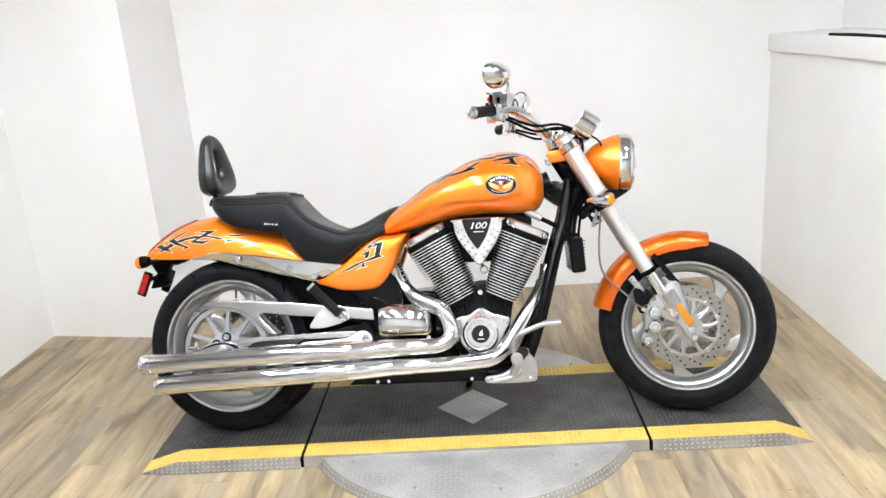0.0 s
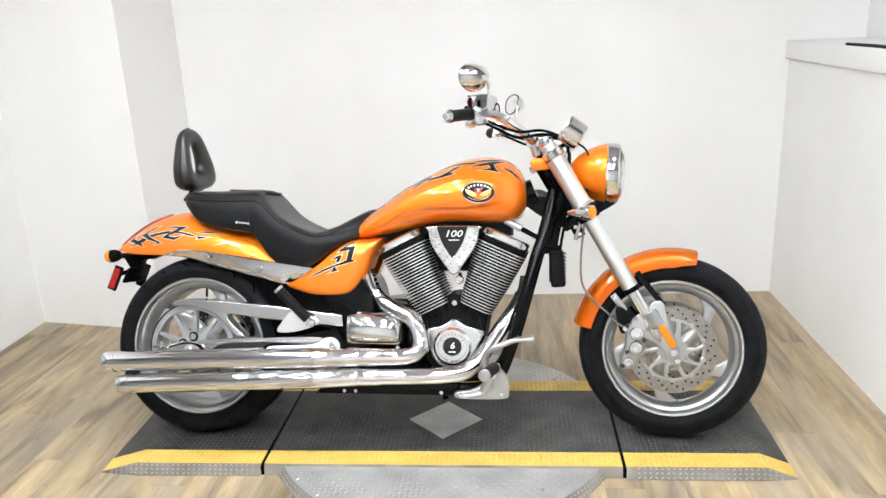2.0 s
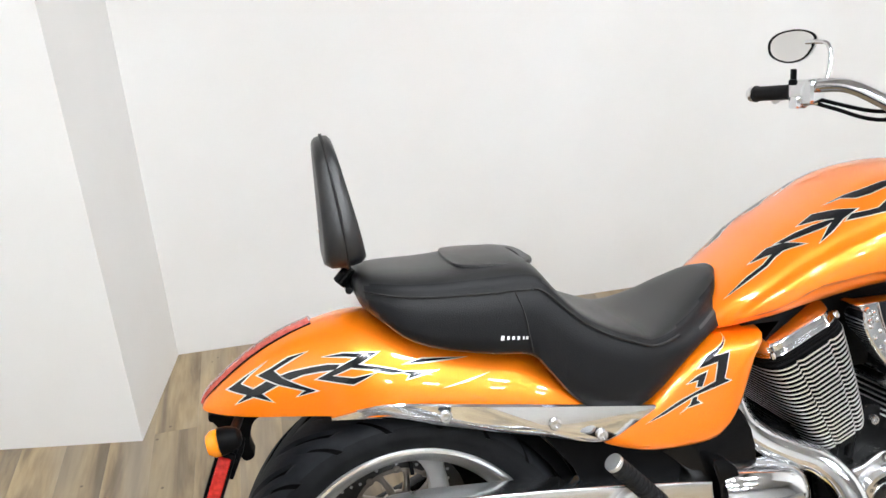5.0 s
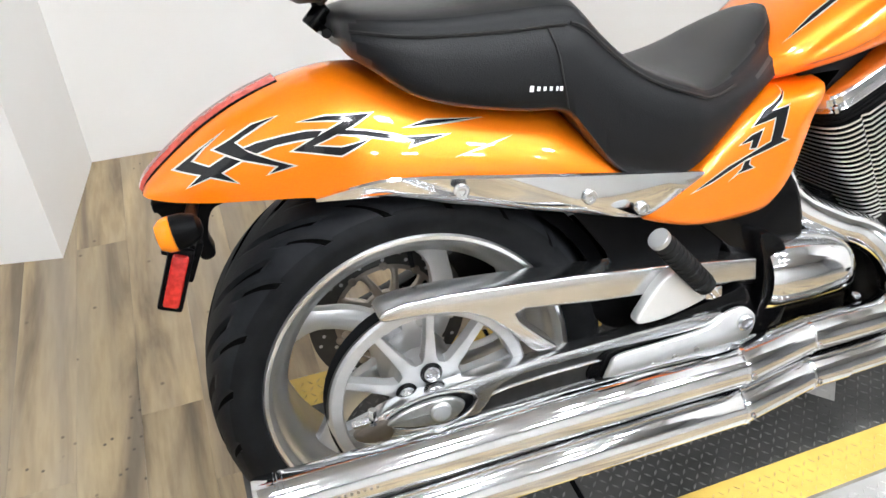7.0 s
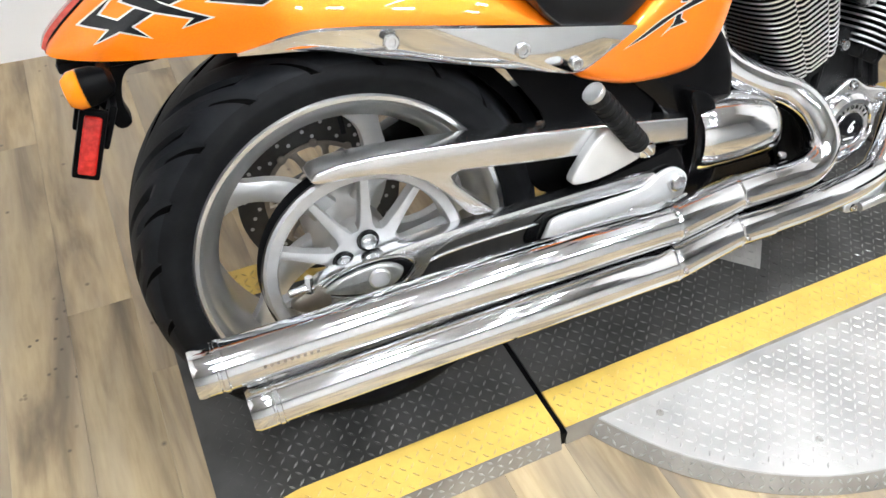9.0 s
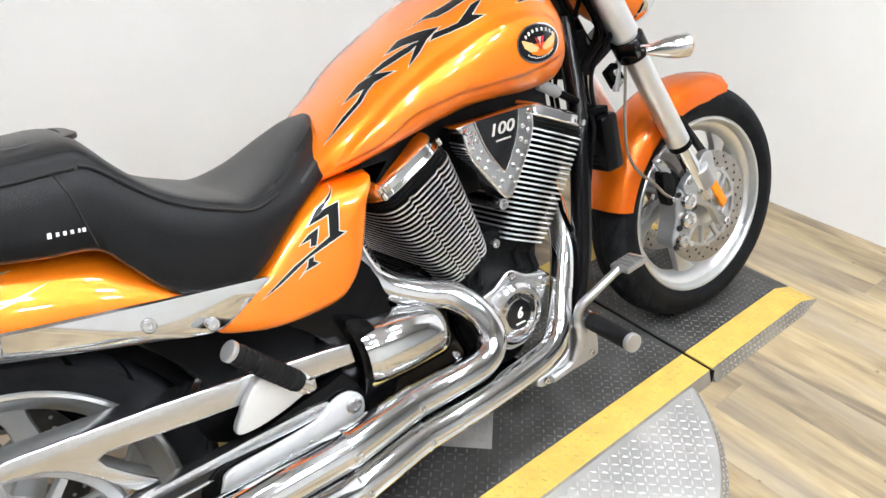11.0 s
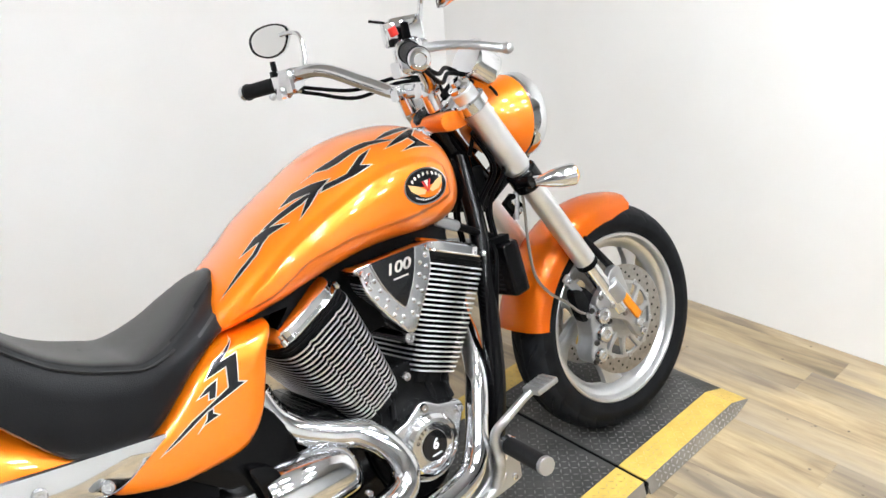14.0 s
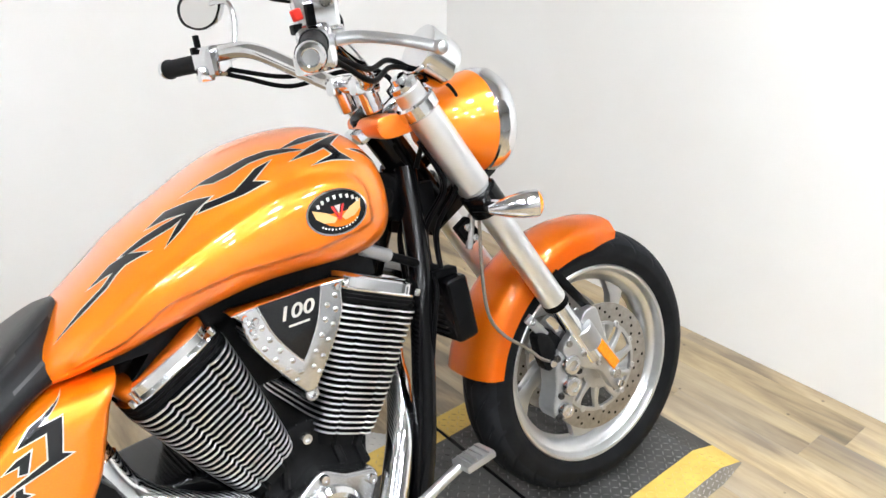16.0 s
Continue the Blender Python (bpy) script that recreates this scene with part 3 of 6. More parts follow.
def deck(name, x0, x1, label, ramp=0, diamond=False):
    """One black tread plate deck with yellow edges and bare sloping skirts; ramp -1 or 1 slopes its outer end to the floor."""
    thing = new(name)
    tagged(thing, label, "platform", "platform sections")
    xi0 = x0 + (0.13 if ramp < 0 else 0)
    xi1 = x1 - (0.1 if ramp > 0 else 0)

    def top(x):
        if ramp < 0 and x < xi0:
            return PZ * max(0.06, (x - x0) / (xi0 - x0))
        if ramp > 0 and x > xi1:
            return PZ * max(0.06, (x1 - x) / (x1 - xi1))
        return PZ

    xs = sorted({x0, xi0, xi1, x1})
    sy = 0.012 if ramp == 0 else 0.018

    def strip_mesh(ya, yb, lift=0.0, bottom=True):
        bm = bmesh.new()
        rows = [[bm.verts.new((x, y, z)) for y, z in ((ya, top(x) + lift), (yb, top(x) + lift), (yb, 0.001), (ya, 0.001))] for x in xs]
        for a, b in zip(rows, rows[1:]):
            for i in range(4):
                bm.faces.new((a[i], a[(i + 1) % 4], b[(i + 1) % 4], b[i]))
        bm.faces.new(rows[0])
        bm.faces.new(rows[-1])
        return bm

    yw = 0.083
    bm = strip_mesh(PY0 + yw, PY1 - yw)
    part("deck_plate", bm, TREAD_BLACK, thing, "worn black tread plate", 20)
    dia = (lambda x, y: abs(x - CX) / 0.142 + abs(y - CY) / 0.142 < 1) if diamond else None
    tilt = lambda x, y: (x, y, top(x))
    lugs("tread", (x0 + 0.004, x1 - 0.004, PY0 + yw, PY1 - yw), PZ, LUG_BLACK, thing, tilt=tilt, clip=(lambda x, y: not dia(x, y)) if diamond else None)
    for ya, yb in ((PY0, PY0 + yw), (PY1 - yw, PY1)):
        part("yellow_stripe", strip_mesh(ya, yb, 0.0004), YELLOW, thing, "yellow painted edge stripe", 20)
        lugs("tread", (x0 + 0.006, x1 - 0.006, ya, yb), PZ, LUG_YELLOW, thing, tilt=lambda x, y: (x, y, top(x) + 0.0004))
    for ya, out in ((PY0, -1), (PY1, 1)):
        bm = bmesh.new()
        fl = []
        for x in xs:
            z = top(x)
            k = sy * (0.25 + 0.75 * z / PZ)
            fl.append([bm.verts.new(q) for q in ((x, ya, z), (x, ya + out * k, 0.002), (x, ya, 0.002))])
        for a, b in zip(fl, fl[1:]):
            for i in range(3):
                bm.faces.new((a[i], a[(i + 1) % 3], b[(i + 1) % 3], b[i]))
        bm.faces.new(fl[0])
        bm.faces.new(fl[-1])
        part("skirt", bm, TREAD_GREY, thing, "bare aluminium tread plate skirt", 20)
        if ramp:
            lugs("tread", (x0 + 0.03, x1 - (0.03 if ramp > 0 else 0.004), 0.0, 0.057), 0, LUG_ALU, thing, pitch=0.019, ln=0.0085, wd=0.0027,
                 tilt=lambda x, s, ya=ya, out=out: (x, ya + out * (0.0012 + s / 0.057 * sy * (0.25 + 0.75 * top(x) / PZ)), top(x) * (1 - s / 0.057) + 0.0012))
    if ramp == 0:
        for x in (x0 - 0.006, x1 + 0.006):
            part("joint_strip", slab(x - 0.0059, x + 0.0059, PY0 - 0.008, PY1 + 0.002, 0.001, PZ - 0.004), PLASTIC, thing, "black strip in the joint between two sections", 20)
    if diamond:
        bm = bmesh.new()
        d = 0.138
        a = [bm.verts.new((CX + x * d, CY + y * d, PZ + 0.0012)) for x, y in ((-1, 0), (0, -1), (1, 0), (0, 1))]
        bm.faces.new(a)
        part("bare_patch", bm, TREAD_ALU, thing, "bare silver diamond patch")
        lugs("tread", (CX - 0.15, CX + 0.15, CY - 0.15, CY + 0.15), PZ + 0.0012, LUG_ALU, thing, clip=lambda x, y: abs(x - CX) + abs(y - CY) < d - 0.012)
    return thing


deck("platform", 0.281, 1.495, "black tread plate platform with yellow edges on a turntable", 0, True)
deck("platform", -0.312, 0.269, "black tread plate ramp with yellow edges under the rear wheel", -1)
deck("platform", 1.507, 2.055, "black tread plate ramp with yellow edges under the front wheel", 1)


# ---- motorcycle, built upright: x forwards from the rear axle, y to its left, z up from the tyres' foot ----
bike = new("motorcycle")
tagged(bike, "orange cruiser motorcycle with black tribal graphics leaning on a platform", "motorcycle")
YAW, LEAN_BIKE = -2.43, 15.56
bike.matrix_basis = pose(-0.001, -0.096, 0.028) @ pose(0, 0, 0, 0, 0, YAW) @ pose(0, 0, 0, -LEAN_BIKE, 0, 0)
ZR, XF, ZF = 0.33, 1.6875, 0.333
STEER = -4.6
HEAD = Vector((1.25, 0, 1.0))
RAKE = Vector((-0.349, 0, 0.614)).normalized()
TURN_F = Matrix.Translation(HEAD) @ Matrix.Rotation(radians(STEER), 4, RAKE) @ Matrix.Translation(-HEAD)


def fpart(name, bm, mat, parent, label="", smooth=35):
    """A part of the steered front end."""
    bm.transform(TURN_F)
    return part(name, bm, mat, parent, label, smooth)


AXLE_Y = Matrix.Rotation(radians(90), 4, "X")   # local z onto -y


def wheel_frame(x, z):
    return Matrix.Translation((x, 0, z)) @ AXLE_Y


def tyre(R, tw, rl, hw, m, kind, seg=480):
    """Tyre with its tread grooves pressed in."""
    prof = []
    n = 40
    for i in range(n + 1):
        a = -math.pi / 2 + math.pi * i / n
        # superellipse section, flatter at the crown
        s, c = math.sin(a), math.cos(a)
        y = tw * math.copysign(abs(s) ** (0.8 if kind == "rear" else 0.9), s)
        r = rl + 0.012 + (R - rl - 0.012) * abs(c) ** (0.62 if kind == "rear" else 0.75)
        prof.append((r, y))
    prof = [(rl - 0.01, -hw + 0.004), (rl + 0.004, -hw - 0.002)] + prof[1:-1] + [(rl + 0.004, hw + 0.002), (rl - 0.01, hw - 0.004)]
    pitch = 20 if kind == "rear" else 24
    deep = 1.0 if kind == "rear" else 0.45
    rings, cuts = [], []
    for k in range(seg):
        ring = []
        cut = []
        cuts.append(cut)
        for r, y in prof:
            g = 0.0
            u = abs(y) / tw
            th = 2 * math.pi * (k / seg - u * (1.9 if kind == "rear" else 1.4) / pitch)
            if 0.12 < u < 0.95 and r > rl + 0.03:
                ph = (k * pitch / seg + (0.5 if y > 0 else 0)) % 1.0
                if ph < (0.22 if kind == "rear" else 0.12) and (0.16 < u < 0.7):
                    g = 0.007 * deep
                ph2 = (ph + 0.47) % 1.0
                if ph2 < (0.16 if kind == "rear" else 0.08) and 0.6 < u < 0.95:
                    g = 0.005 * deep
            elif u <= 0.12 and kind == "front":
                g = 0.004 if u < 0.05 else 0
            rr = r - g
            cut.append(g > 0)
            ring.append(m @ Vector((rr * math.cos(th), rr * math.sin(th), y)))
        rings.append(ring)
    bm = bmesh.new()
    vs = [[bm.verts.new(p) for p in r] for r in rings]
    for k, (a, b) in enumerate(zip(vs, vs[1:] + vs[:1])):
        for i in range(len(prof) - 1):
            f = bm.faces.new((a[i], a[i + 1], b[i + 1], b[i]))
            # index 1 marks groove floors, shaded by colour on the rear tyre
            f.material_index = 1 if cuts[k][i] and cuts[k][i + 1] else (2 if prof[i][0] < rl + (R - rl) * 0.62 else 0)
    return bm


def rim(rl, hw, m, seg=96):
    half = [(rl + 0.002, -hw - 0.001), (rl - 0.001, -hw - 0.004), (rl - 0.007, -hw - 0.003), (rl - 0.012, -hw + 0.006), (rl - 0.014, -hw + 0.016),
            (rl - 0.024, -hw + 0.02), (rl - 0.028, -hw + 0.026), (rl - 0.04, -hw + 0.04)]
    inner = half + [(r, -y) for r, y in reversed(half)]
    outer = [(rl - 0.012, hw - 0.012), (rl - 0.03, hw - 0.035), (rl - 0.03, -hw + 0.035), (rl - 0.012, -hw + 0.012)]
    return lathe(inner + outer, m, seg, closed=True)


def spoke(r0, r1, w0, w1, sweep, y0, y1, a0, m, n=12, flare=0.02, thick=0.017):
    """One curved cast blade."""
    rings = []
    for i in range(n + 1):
        t = i / n
        r = r0 + (r1 - r0) * t
        a = a0 + sweep * t ** 1.5
        w = w0 + (w1 - w0) * t + flare * max(0, t - 0.8) / 0.2
        y = y0 + (y1 - y0) * t
        h = thick - 0.004 * t
        c = Vector((r * math.cos(a), r * math.sin(a), y))
        tang = Vector((-math.sin(a + 0.3 * sweep), math.cos(a + 0.3 * sweep), 0))
        ring = []
        for k in range(10):
            q = 2 * math.pi * k / 10
            s, cc = math.sin(q), math.cos(q)
            ring.append(m @ (c + tang * (w * math.copysign(abs(cc) ** 0.7, cc)) + Vector((0, 0, h * math.copysign(abs(s) ** 0.6, s)))))
        rings.append(ring)
    return skin(rings)


CARRIER = material("grey bronze brake carrier", (0.34, 0.3, 0.26), 0.35, 1.0, vary=0.2, scale=40)
# steel darkened to put the rear disc's shade into its colour
DARKENED_STEEL = material("darkened steel, rear disc shade included", (0.07, 0.068, 0.066), 0.35, 0.8, vary=0.2, scale=50)


def disc_brake(ro, ri, y, m, name, parent, mk, mat=None, hole=None, carrier=None):
    """Drilled rotor on a spoked carrier."""
    th = 0.0045
    ob = mk(name, lathe([(ri, y - th / 2), (ro, y - th / 2), (ro, y + th / 2), (ri, y + th / 2)], m, 72, closed=True), mat or STEEL, parent, "drilled steel brake disc")
    hole = hole or HOLE_SHADE
    carrier = carrier or CARRIER
    holes = []
    for k in range(48):
        a = 2 * math.pi * k / 48
        r = ri + (ro - ri) * (0.25 + 0.25 * (k % 3))
        for yy in (y - th / 2 - 0.0003, y + th / 2 + 0.0003):
            bmh = bmesh.new()
            bmesh.ops.create_circle(bmh, cap_ends=True, segments=8, radius=0.0036)
            bmh.transform(m @ Matrix.Translation((r * math.cos(a), r * math.sin(a), yy)))
            holes.append(bmh)
    tagged(mk("drilling", join(*holes), hole, parent), kind="stuff")
    for k in range(10):
        a = 2 * math.pi * k / 10
        mk("carrier_arm", spoke(ri * 0.44, ri - 0.004, 0.0095, 0.005, 0.12, y, y, a, m, 6, 0.005, 0.009), carrier, parent)
        q = a + math.pi / 10
        mk("rivet", bolt(m @ Vector((ri * math.cos(q), ri * math.sin(q), y + 0.003)), m.to_3x3() @ Vector((0, 0, 1)), 0.008, 0.003), carrier, parent)
    mk("carrier_ring", lathe([(ri - 0.006, y - 0.004), (ri + 0.002, y - 0.004), (ri + 0.002, y + 0.004), (ri - 0.006, y + 0.004)], m, 60, closed=True), carrier, parent)
    mk("carrier", lathe([(ri * 0.28, y - 0.006), (ri * 0.5, y - 0.006), (ri * 0.5, y + 0.006), (ri * 0.28, y + 0.006)], m, 32, closed=True), carrier, parent)
    return ob


def rear_wheel():
    m = wheel_frame(0, ZR)
    w = part("rear_wheel", rim(0.247, 0.108, m), WHEEL, bike, "cast aluminium rear wheel with curved spokes", 50)
    part("tyre", tyre(0.326, 0.128, 0.247, 0.108, m, "rear"), [RUBBER, GROOVE_SHADE, SIDEWALL], w, "wide black rear tyre", 60)
    for k in range(5):
        part("spoke", spoke(0.05, 0.212, 0.026, 0.018, 0.5, 0.03, 0.03, radians(72 * k + 51), m), SATIN, w)
    part("hub", lathe([(0.02, -0.1), (0.055, -0.09), (0.06, -0.03), (0.06, 0.06), (0.045, 0.115), (0.02, 0.12)], m, 40), SATIN, w)
    # far-side disc: shade in the steel colour, pale dots for light through holes
    disc_brake(0.148, 0.1, -0.125, m, "brake_disc", w, part, DARKENED_STEEL, SATIN)
    # pulley on the near side
    part("drive_pulley", lathe([(0.15, 0.12), (0.156, 0.12), (0.158, 0.124), (0.158, 0.152), (0.154, 0.156), (0.139, 0.156), (0.136, 0.151), (0.136, 0.12)], m, 96, closed=True), PULLEY, w,
             "cast silver drive pulley with spokes")
    for k in range(10):
        a = radians(36 * k + 14)
        c, d = math.cos(a), math.sin(a)
        bar = [(c * r - d * h, ZR + d * r + c * h) for r, h in ((0.05, 0.017), (0.066, 0.0098), (0.1, 0.0072), (0.139, 0.0062), (0.139, -0.0062), (0.1, -0.0072), (0.066, -0.0098), (0.05, -0.017))]
        part("pulley_spoke", plate(bar, -0.151, -0.128, 0.003, 2), PULLEY, w)
    part("pulley_hub", lathe([(0.01, 0.1), (0.058, 0.1), (0.0615, 0.136), (0.059, 0.151), (0.01, 0.152)], m, 40), PULLEY, w)
    for k in range(5):
        a = radians(72 * k + 86)
        part("bolt", bolt(m @ Vector((0.0405 * math.cos(a), 0.0405 * math.sin(a), 0.1535)), (0, -1, 0), 0.0125, 0.009), CHROME, w)
        part("washer", lathe([(0.0175, 0), (0.0175, 0.002), (0.001, 0.0021)], axis_at(m @ Vector((0.0405 * math.cos(a), 0.0405 * math.sin(a), 0.1515)), (0, -1, 0)), 20), BLACK, w)
    part("axle", rod((0, 0.17, ZR), (0, -0.19, ZR), 0.011), POLISHED, w)
    part("valve", rod((0.01, -0.05, ZR + 0.215), (0.012, -0.06, ZR + 0.175), 0.004, 8), PLASTIC, w)


rear_wheel()


def belt():
    """Toothed belt round the pulley, running to the gearbox."""
    o = []
    for i in range(41):
        a = radians(80) + radians(200) * i / 40
        o.append((0.1615 * math.cos(a), ZR + 0.1615 * math.sin(a)))
    pts = [(0.62, 0.385)] + [(0.03, ZR + 0.1605)] + o + [(0.03, ZR - 0.1605), (0.62, 0.285)]
    bm = bmesh.new()
    rows = [[bm.verts.new((x, y, z)) for y in (-0.124, -0.152)] for x, z in pts]
    for a, b in zip(rows, rows[1:]):
        bm.faces.new((a[0], a[1], b[1], b[0]))
    bmesh.ops.solidify(bm, geom=list(bm.faces), thickness=0.004)
    part("drive_belt", bm, RUBBER, bike, "black toothed drive belt")


belt()


EYE_GREY = material("dull grey casting", (0.34, 0.345, 0.335), 0.3, 0.8, vary=0.3, scale=60)


def swingarm():
    # long upper arm that splits around the pulley
    arm = part("swingarm", plate([(0.557, 0.452), (0.4, 0.472), (0.247, 0.489), (0.136, 0.498), (0.034, 0.505), (-0.03, 0.505), (-0.06, 0.5), (-0.071, 0.491), (-0.062, 0.482),
                                  (-0.013, 0.481), (0.028, 0.476), (0.064, 0.467), (0.096, 0.449), (0.127, 0.42), (0.158, 0.383), (0.172, 0.374), (0.205, 0.374), (0.172, 0.404), (0.142, 0.435), (0.136, 0.449), (0.15, 0.454),
                                  (0.27, 0.439), (0.4, 0.427), (0.561, 0.412)], -0.172, -0.118, 0.0045, 3), POLISHED, bike, "polished aluminium swingarm", 40)
    part("lower_arm", plate(rounded([(0.486, 0.376), (0.373, 0.376), (0.28, 0.373), (0.167, 0.369), (0.089, 0.366), (0.025, 0.3585), (-0.02, 0.354), (-0.059, 0.348), (-0.08, 0.343), (-0.094, 0.335), (-0.11, 0.322), (-0.106, 0.308),
                                     (-0.08, 0.298), (-0.014, 0.29), (0.045, 0.292), (0.075, 0.309), (0.095, 0.336), (0.13, 0.35), (0.2, 0.354), (0.3, 0.356), (0.46, 0.354)], 3), -0.184, -0.156, 0.0035, 2), POLISHED, arm, "polished lower arm with an oval eye", 45)
    # black plate stands in for the shade inside the axle eye
    part("eye_shade", plate(rounded([(-0.082, 0.327), (-0.055, 0.343), (-0.011, 0.352), (0.032, 0.348), (0.057, 0.333), (0.046, 0.314), (0.02, 0.302), (-0.02, 0.303), (-0.058, 0.312)], 4), -0.1862, -0.175, 0.002, 2), BLACK, arm, "black plate that paints the shade round the axle block", 40)
    part("axle_block", plate(rounded([(-0.08, 0.326), (-0.055, 0.34), (-0.011, 0.348), (0.02, 0.346), (0.04, 0.333), (0.036, 0.318), (0.015, 0.305), (-0.02, 0.306), (-0.056, 0.314)], 4), -0.1925, -0.18, 0.005, 3), EYE_GREY, arm, "grey cast axle block", 40)
    rim_pts = rounded([(-0.085, 0.327), (-0.057, 0.346), (-0.011, 0.355), (0.034, 0.351), (0.061, 0.333), (0.048, 0.311), (0.021, 0.299), (-0.021, 0.3), (-0.06, 0.309)], 4)
    part("eye_rim", tube([(x, -0.1855, z) for x, z in rim_pts + rim_pts[:1]], 0.0028, 8, 2), CHROME, arm, "polished rim of the axle eye")
    # dark colour imitates the dark reflections in the polished channel
    part("groove", plate(rounded([(0.07, 0.32), (0.1, 0.345), (0.18, 0.358), (0.28, 0.36), (0.29, 0.32), (0.265, 0.299), (0.157, 0.294), (0.075, 0.29)], 4), -0.171, -0.15, 0.003, 2), DARKENED_STEEL, arm, "inner web of the arm, darkened for its reflections", 40)
    part("groove_edge", tube([(0.076, -0.1725, 0.318), (0.12, -0.173, 0.327), (0.2, -0.173, 0.332), (0.275, -0.173, 0.334)], 0.0032, 8, 4), POLISHED, arm)
    part("groove_edge", tube([(0.062, -0.173, 0.288), (0.12, -0.174, 0.2915), (0.2, -0.174, 0.297), (0.262, -0.175, 0.3)], 0.0045, 8, 4), POLISHED, arm)
    part("axle_nut", rod((0.002, -0.19, 0.328), (0.002, -0.199, 0.328), 0.0165, 16, bev=0.003), PULLEY, arm, "dull axle nut")
    part("slider_plate", plate(rounded([(-0.13, 0.318), (-0.1, 0.336), (-0.075, 0.331), (-0.075, 0.3), (-0.11, 0.3)], 4), -0.19, -0.178, 0.003, 2), CARRIER, arm, "", 40)
    part("arm_plate", plate(rounded([(0.279, 0.294), (0.284, 0.325), (0.3, 0.343), (0.369, 0.347), (0.462, 0.354), (0.497, 0.374), (0.528, 0.376), (0.55, 0.356), (0.546, 0.326), (0.52, 0.312), (0.434, 0.306), (0.354, 0.3)], 4), -0.19, -0.18, 0.004, 3), WHITE_METAL, arm, "satin silver cover plate", 40)
    for x, z in ((0.36, 0.312), (0.4, 0.316), (0.44, 0.32)):
        part("plate_stud", bolt((x, -0.19, z), (0, -1, 0), 0.005, 0.003), SATIN, arm)
    part("pivot_bolt", bolt((0.529, -0.19, 0.35), (0, -1, 0), 0.015, 0.007), POLISHED, arm)
    part("arm_bridge", plate(rounded([(0.25, 0.31), (0.28, 0.345), (0.36, 0.372), (0.43, 0.388), (0.5, 0.4), (0.54, 0.4), (0.55, 0.3), (0.3, 0.29)], 4), -0.176, -0.15, 0.004), BLACK, arm, "", 40)
    part("adjuster", rod((-0.13, -0.188, 0.338), (-0.092, -0.192, 0.343), 0.006), CHROME, arm)
    part("adjuster_bolt", rod((-0.101, -0.192, 0.334), (-0.099, -0.192, 0.36), 0.0065, 6), CHROME, arm)
    # far side arm
    part("far_arm", plate([(0.57, 0.45), (0.2, 0.44), (0.0, 0.36), (-0.08, 0.33), (-0.08, 0.3), (0.1, 0.31), (0.57, 0.33)], 0.15, 0.19, 0.006), BLACK, arm)
    # rear part of the frame and its dark middle
    part("frame_plate", plate(rounded([(0.6, 0.6), (0.66, 0.5), (0.65, 0.33), (0.6, 0.24), (0.54, 0.25), (0.52, 0.33), (0.53, 0.45), (0.42, 0.56), (0.45, 0.61)], 4), -0.15, 0.15, 0.01), BLACK, bike, "black frame plate around the swingarm pivot", 40)
    part("inner_panel", plate([(0.17, 0.642), (0.244, 0.58), (0.299, 0.507), (0.33, 0.44), (0.5, 0.44), (0.53, 0.56), (0.45, 0.605), (0.3, 0.62)], -0.142, -0.136, 0.001), PLASTIC, bike, "black inner panel under the seat", 30)
    part("lower_panel", plate(rounded([(0.3, 0.46), (0.285, 0.41), (0.31, 0.36), (0.4, 0.33), (0.53, 0.33), (0.53, 0.46)], 3), -0.12, -0.112, 0.002), PLASTIC, bike, "black lower inner panel", 30)
    part("inner_fender", lathe_arc(0.338, 0.13, 20, 92), PLASTIC, bike, "black inner mudguard above the rear tyre")


def lathe_arc(r, hw, a0, a1, n=24):
    bm = bmesh.new()
    rows = []
    for i in range(n + 1):
        a = radians(a0 + (a1 - a0) * i / n)
        rows.append([bm.verts.new((rr * math.cos(a), y, ZR + rr * math.sin(a))) for rr, y in ((r - 0.02, -hw), (r + 0.004, -hw + 0.01), (r + 0.012, 0), (r + 0.004, hw - 0.01), (r - 0.02, hw))])
    for a, b in zip(rows, rows[1:]):
        for i in range(4):
            bm.faces.new((a[i], a[i + 1], b[i + 1], b[i]))
    bmesh.ops.solidify(bm, geom=list(bm.faces), thickness=0.003)
    return bm


swingarm()


def loft(stations, section, per=6, cap=True):
    """stations: rows of numbers, smoothed; section(row) gives the ring of points."""
    return skin([section(r) for r in smooth_line(stations, per)], cap)


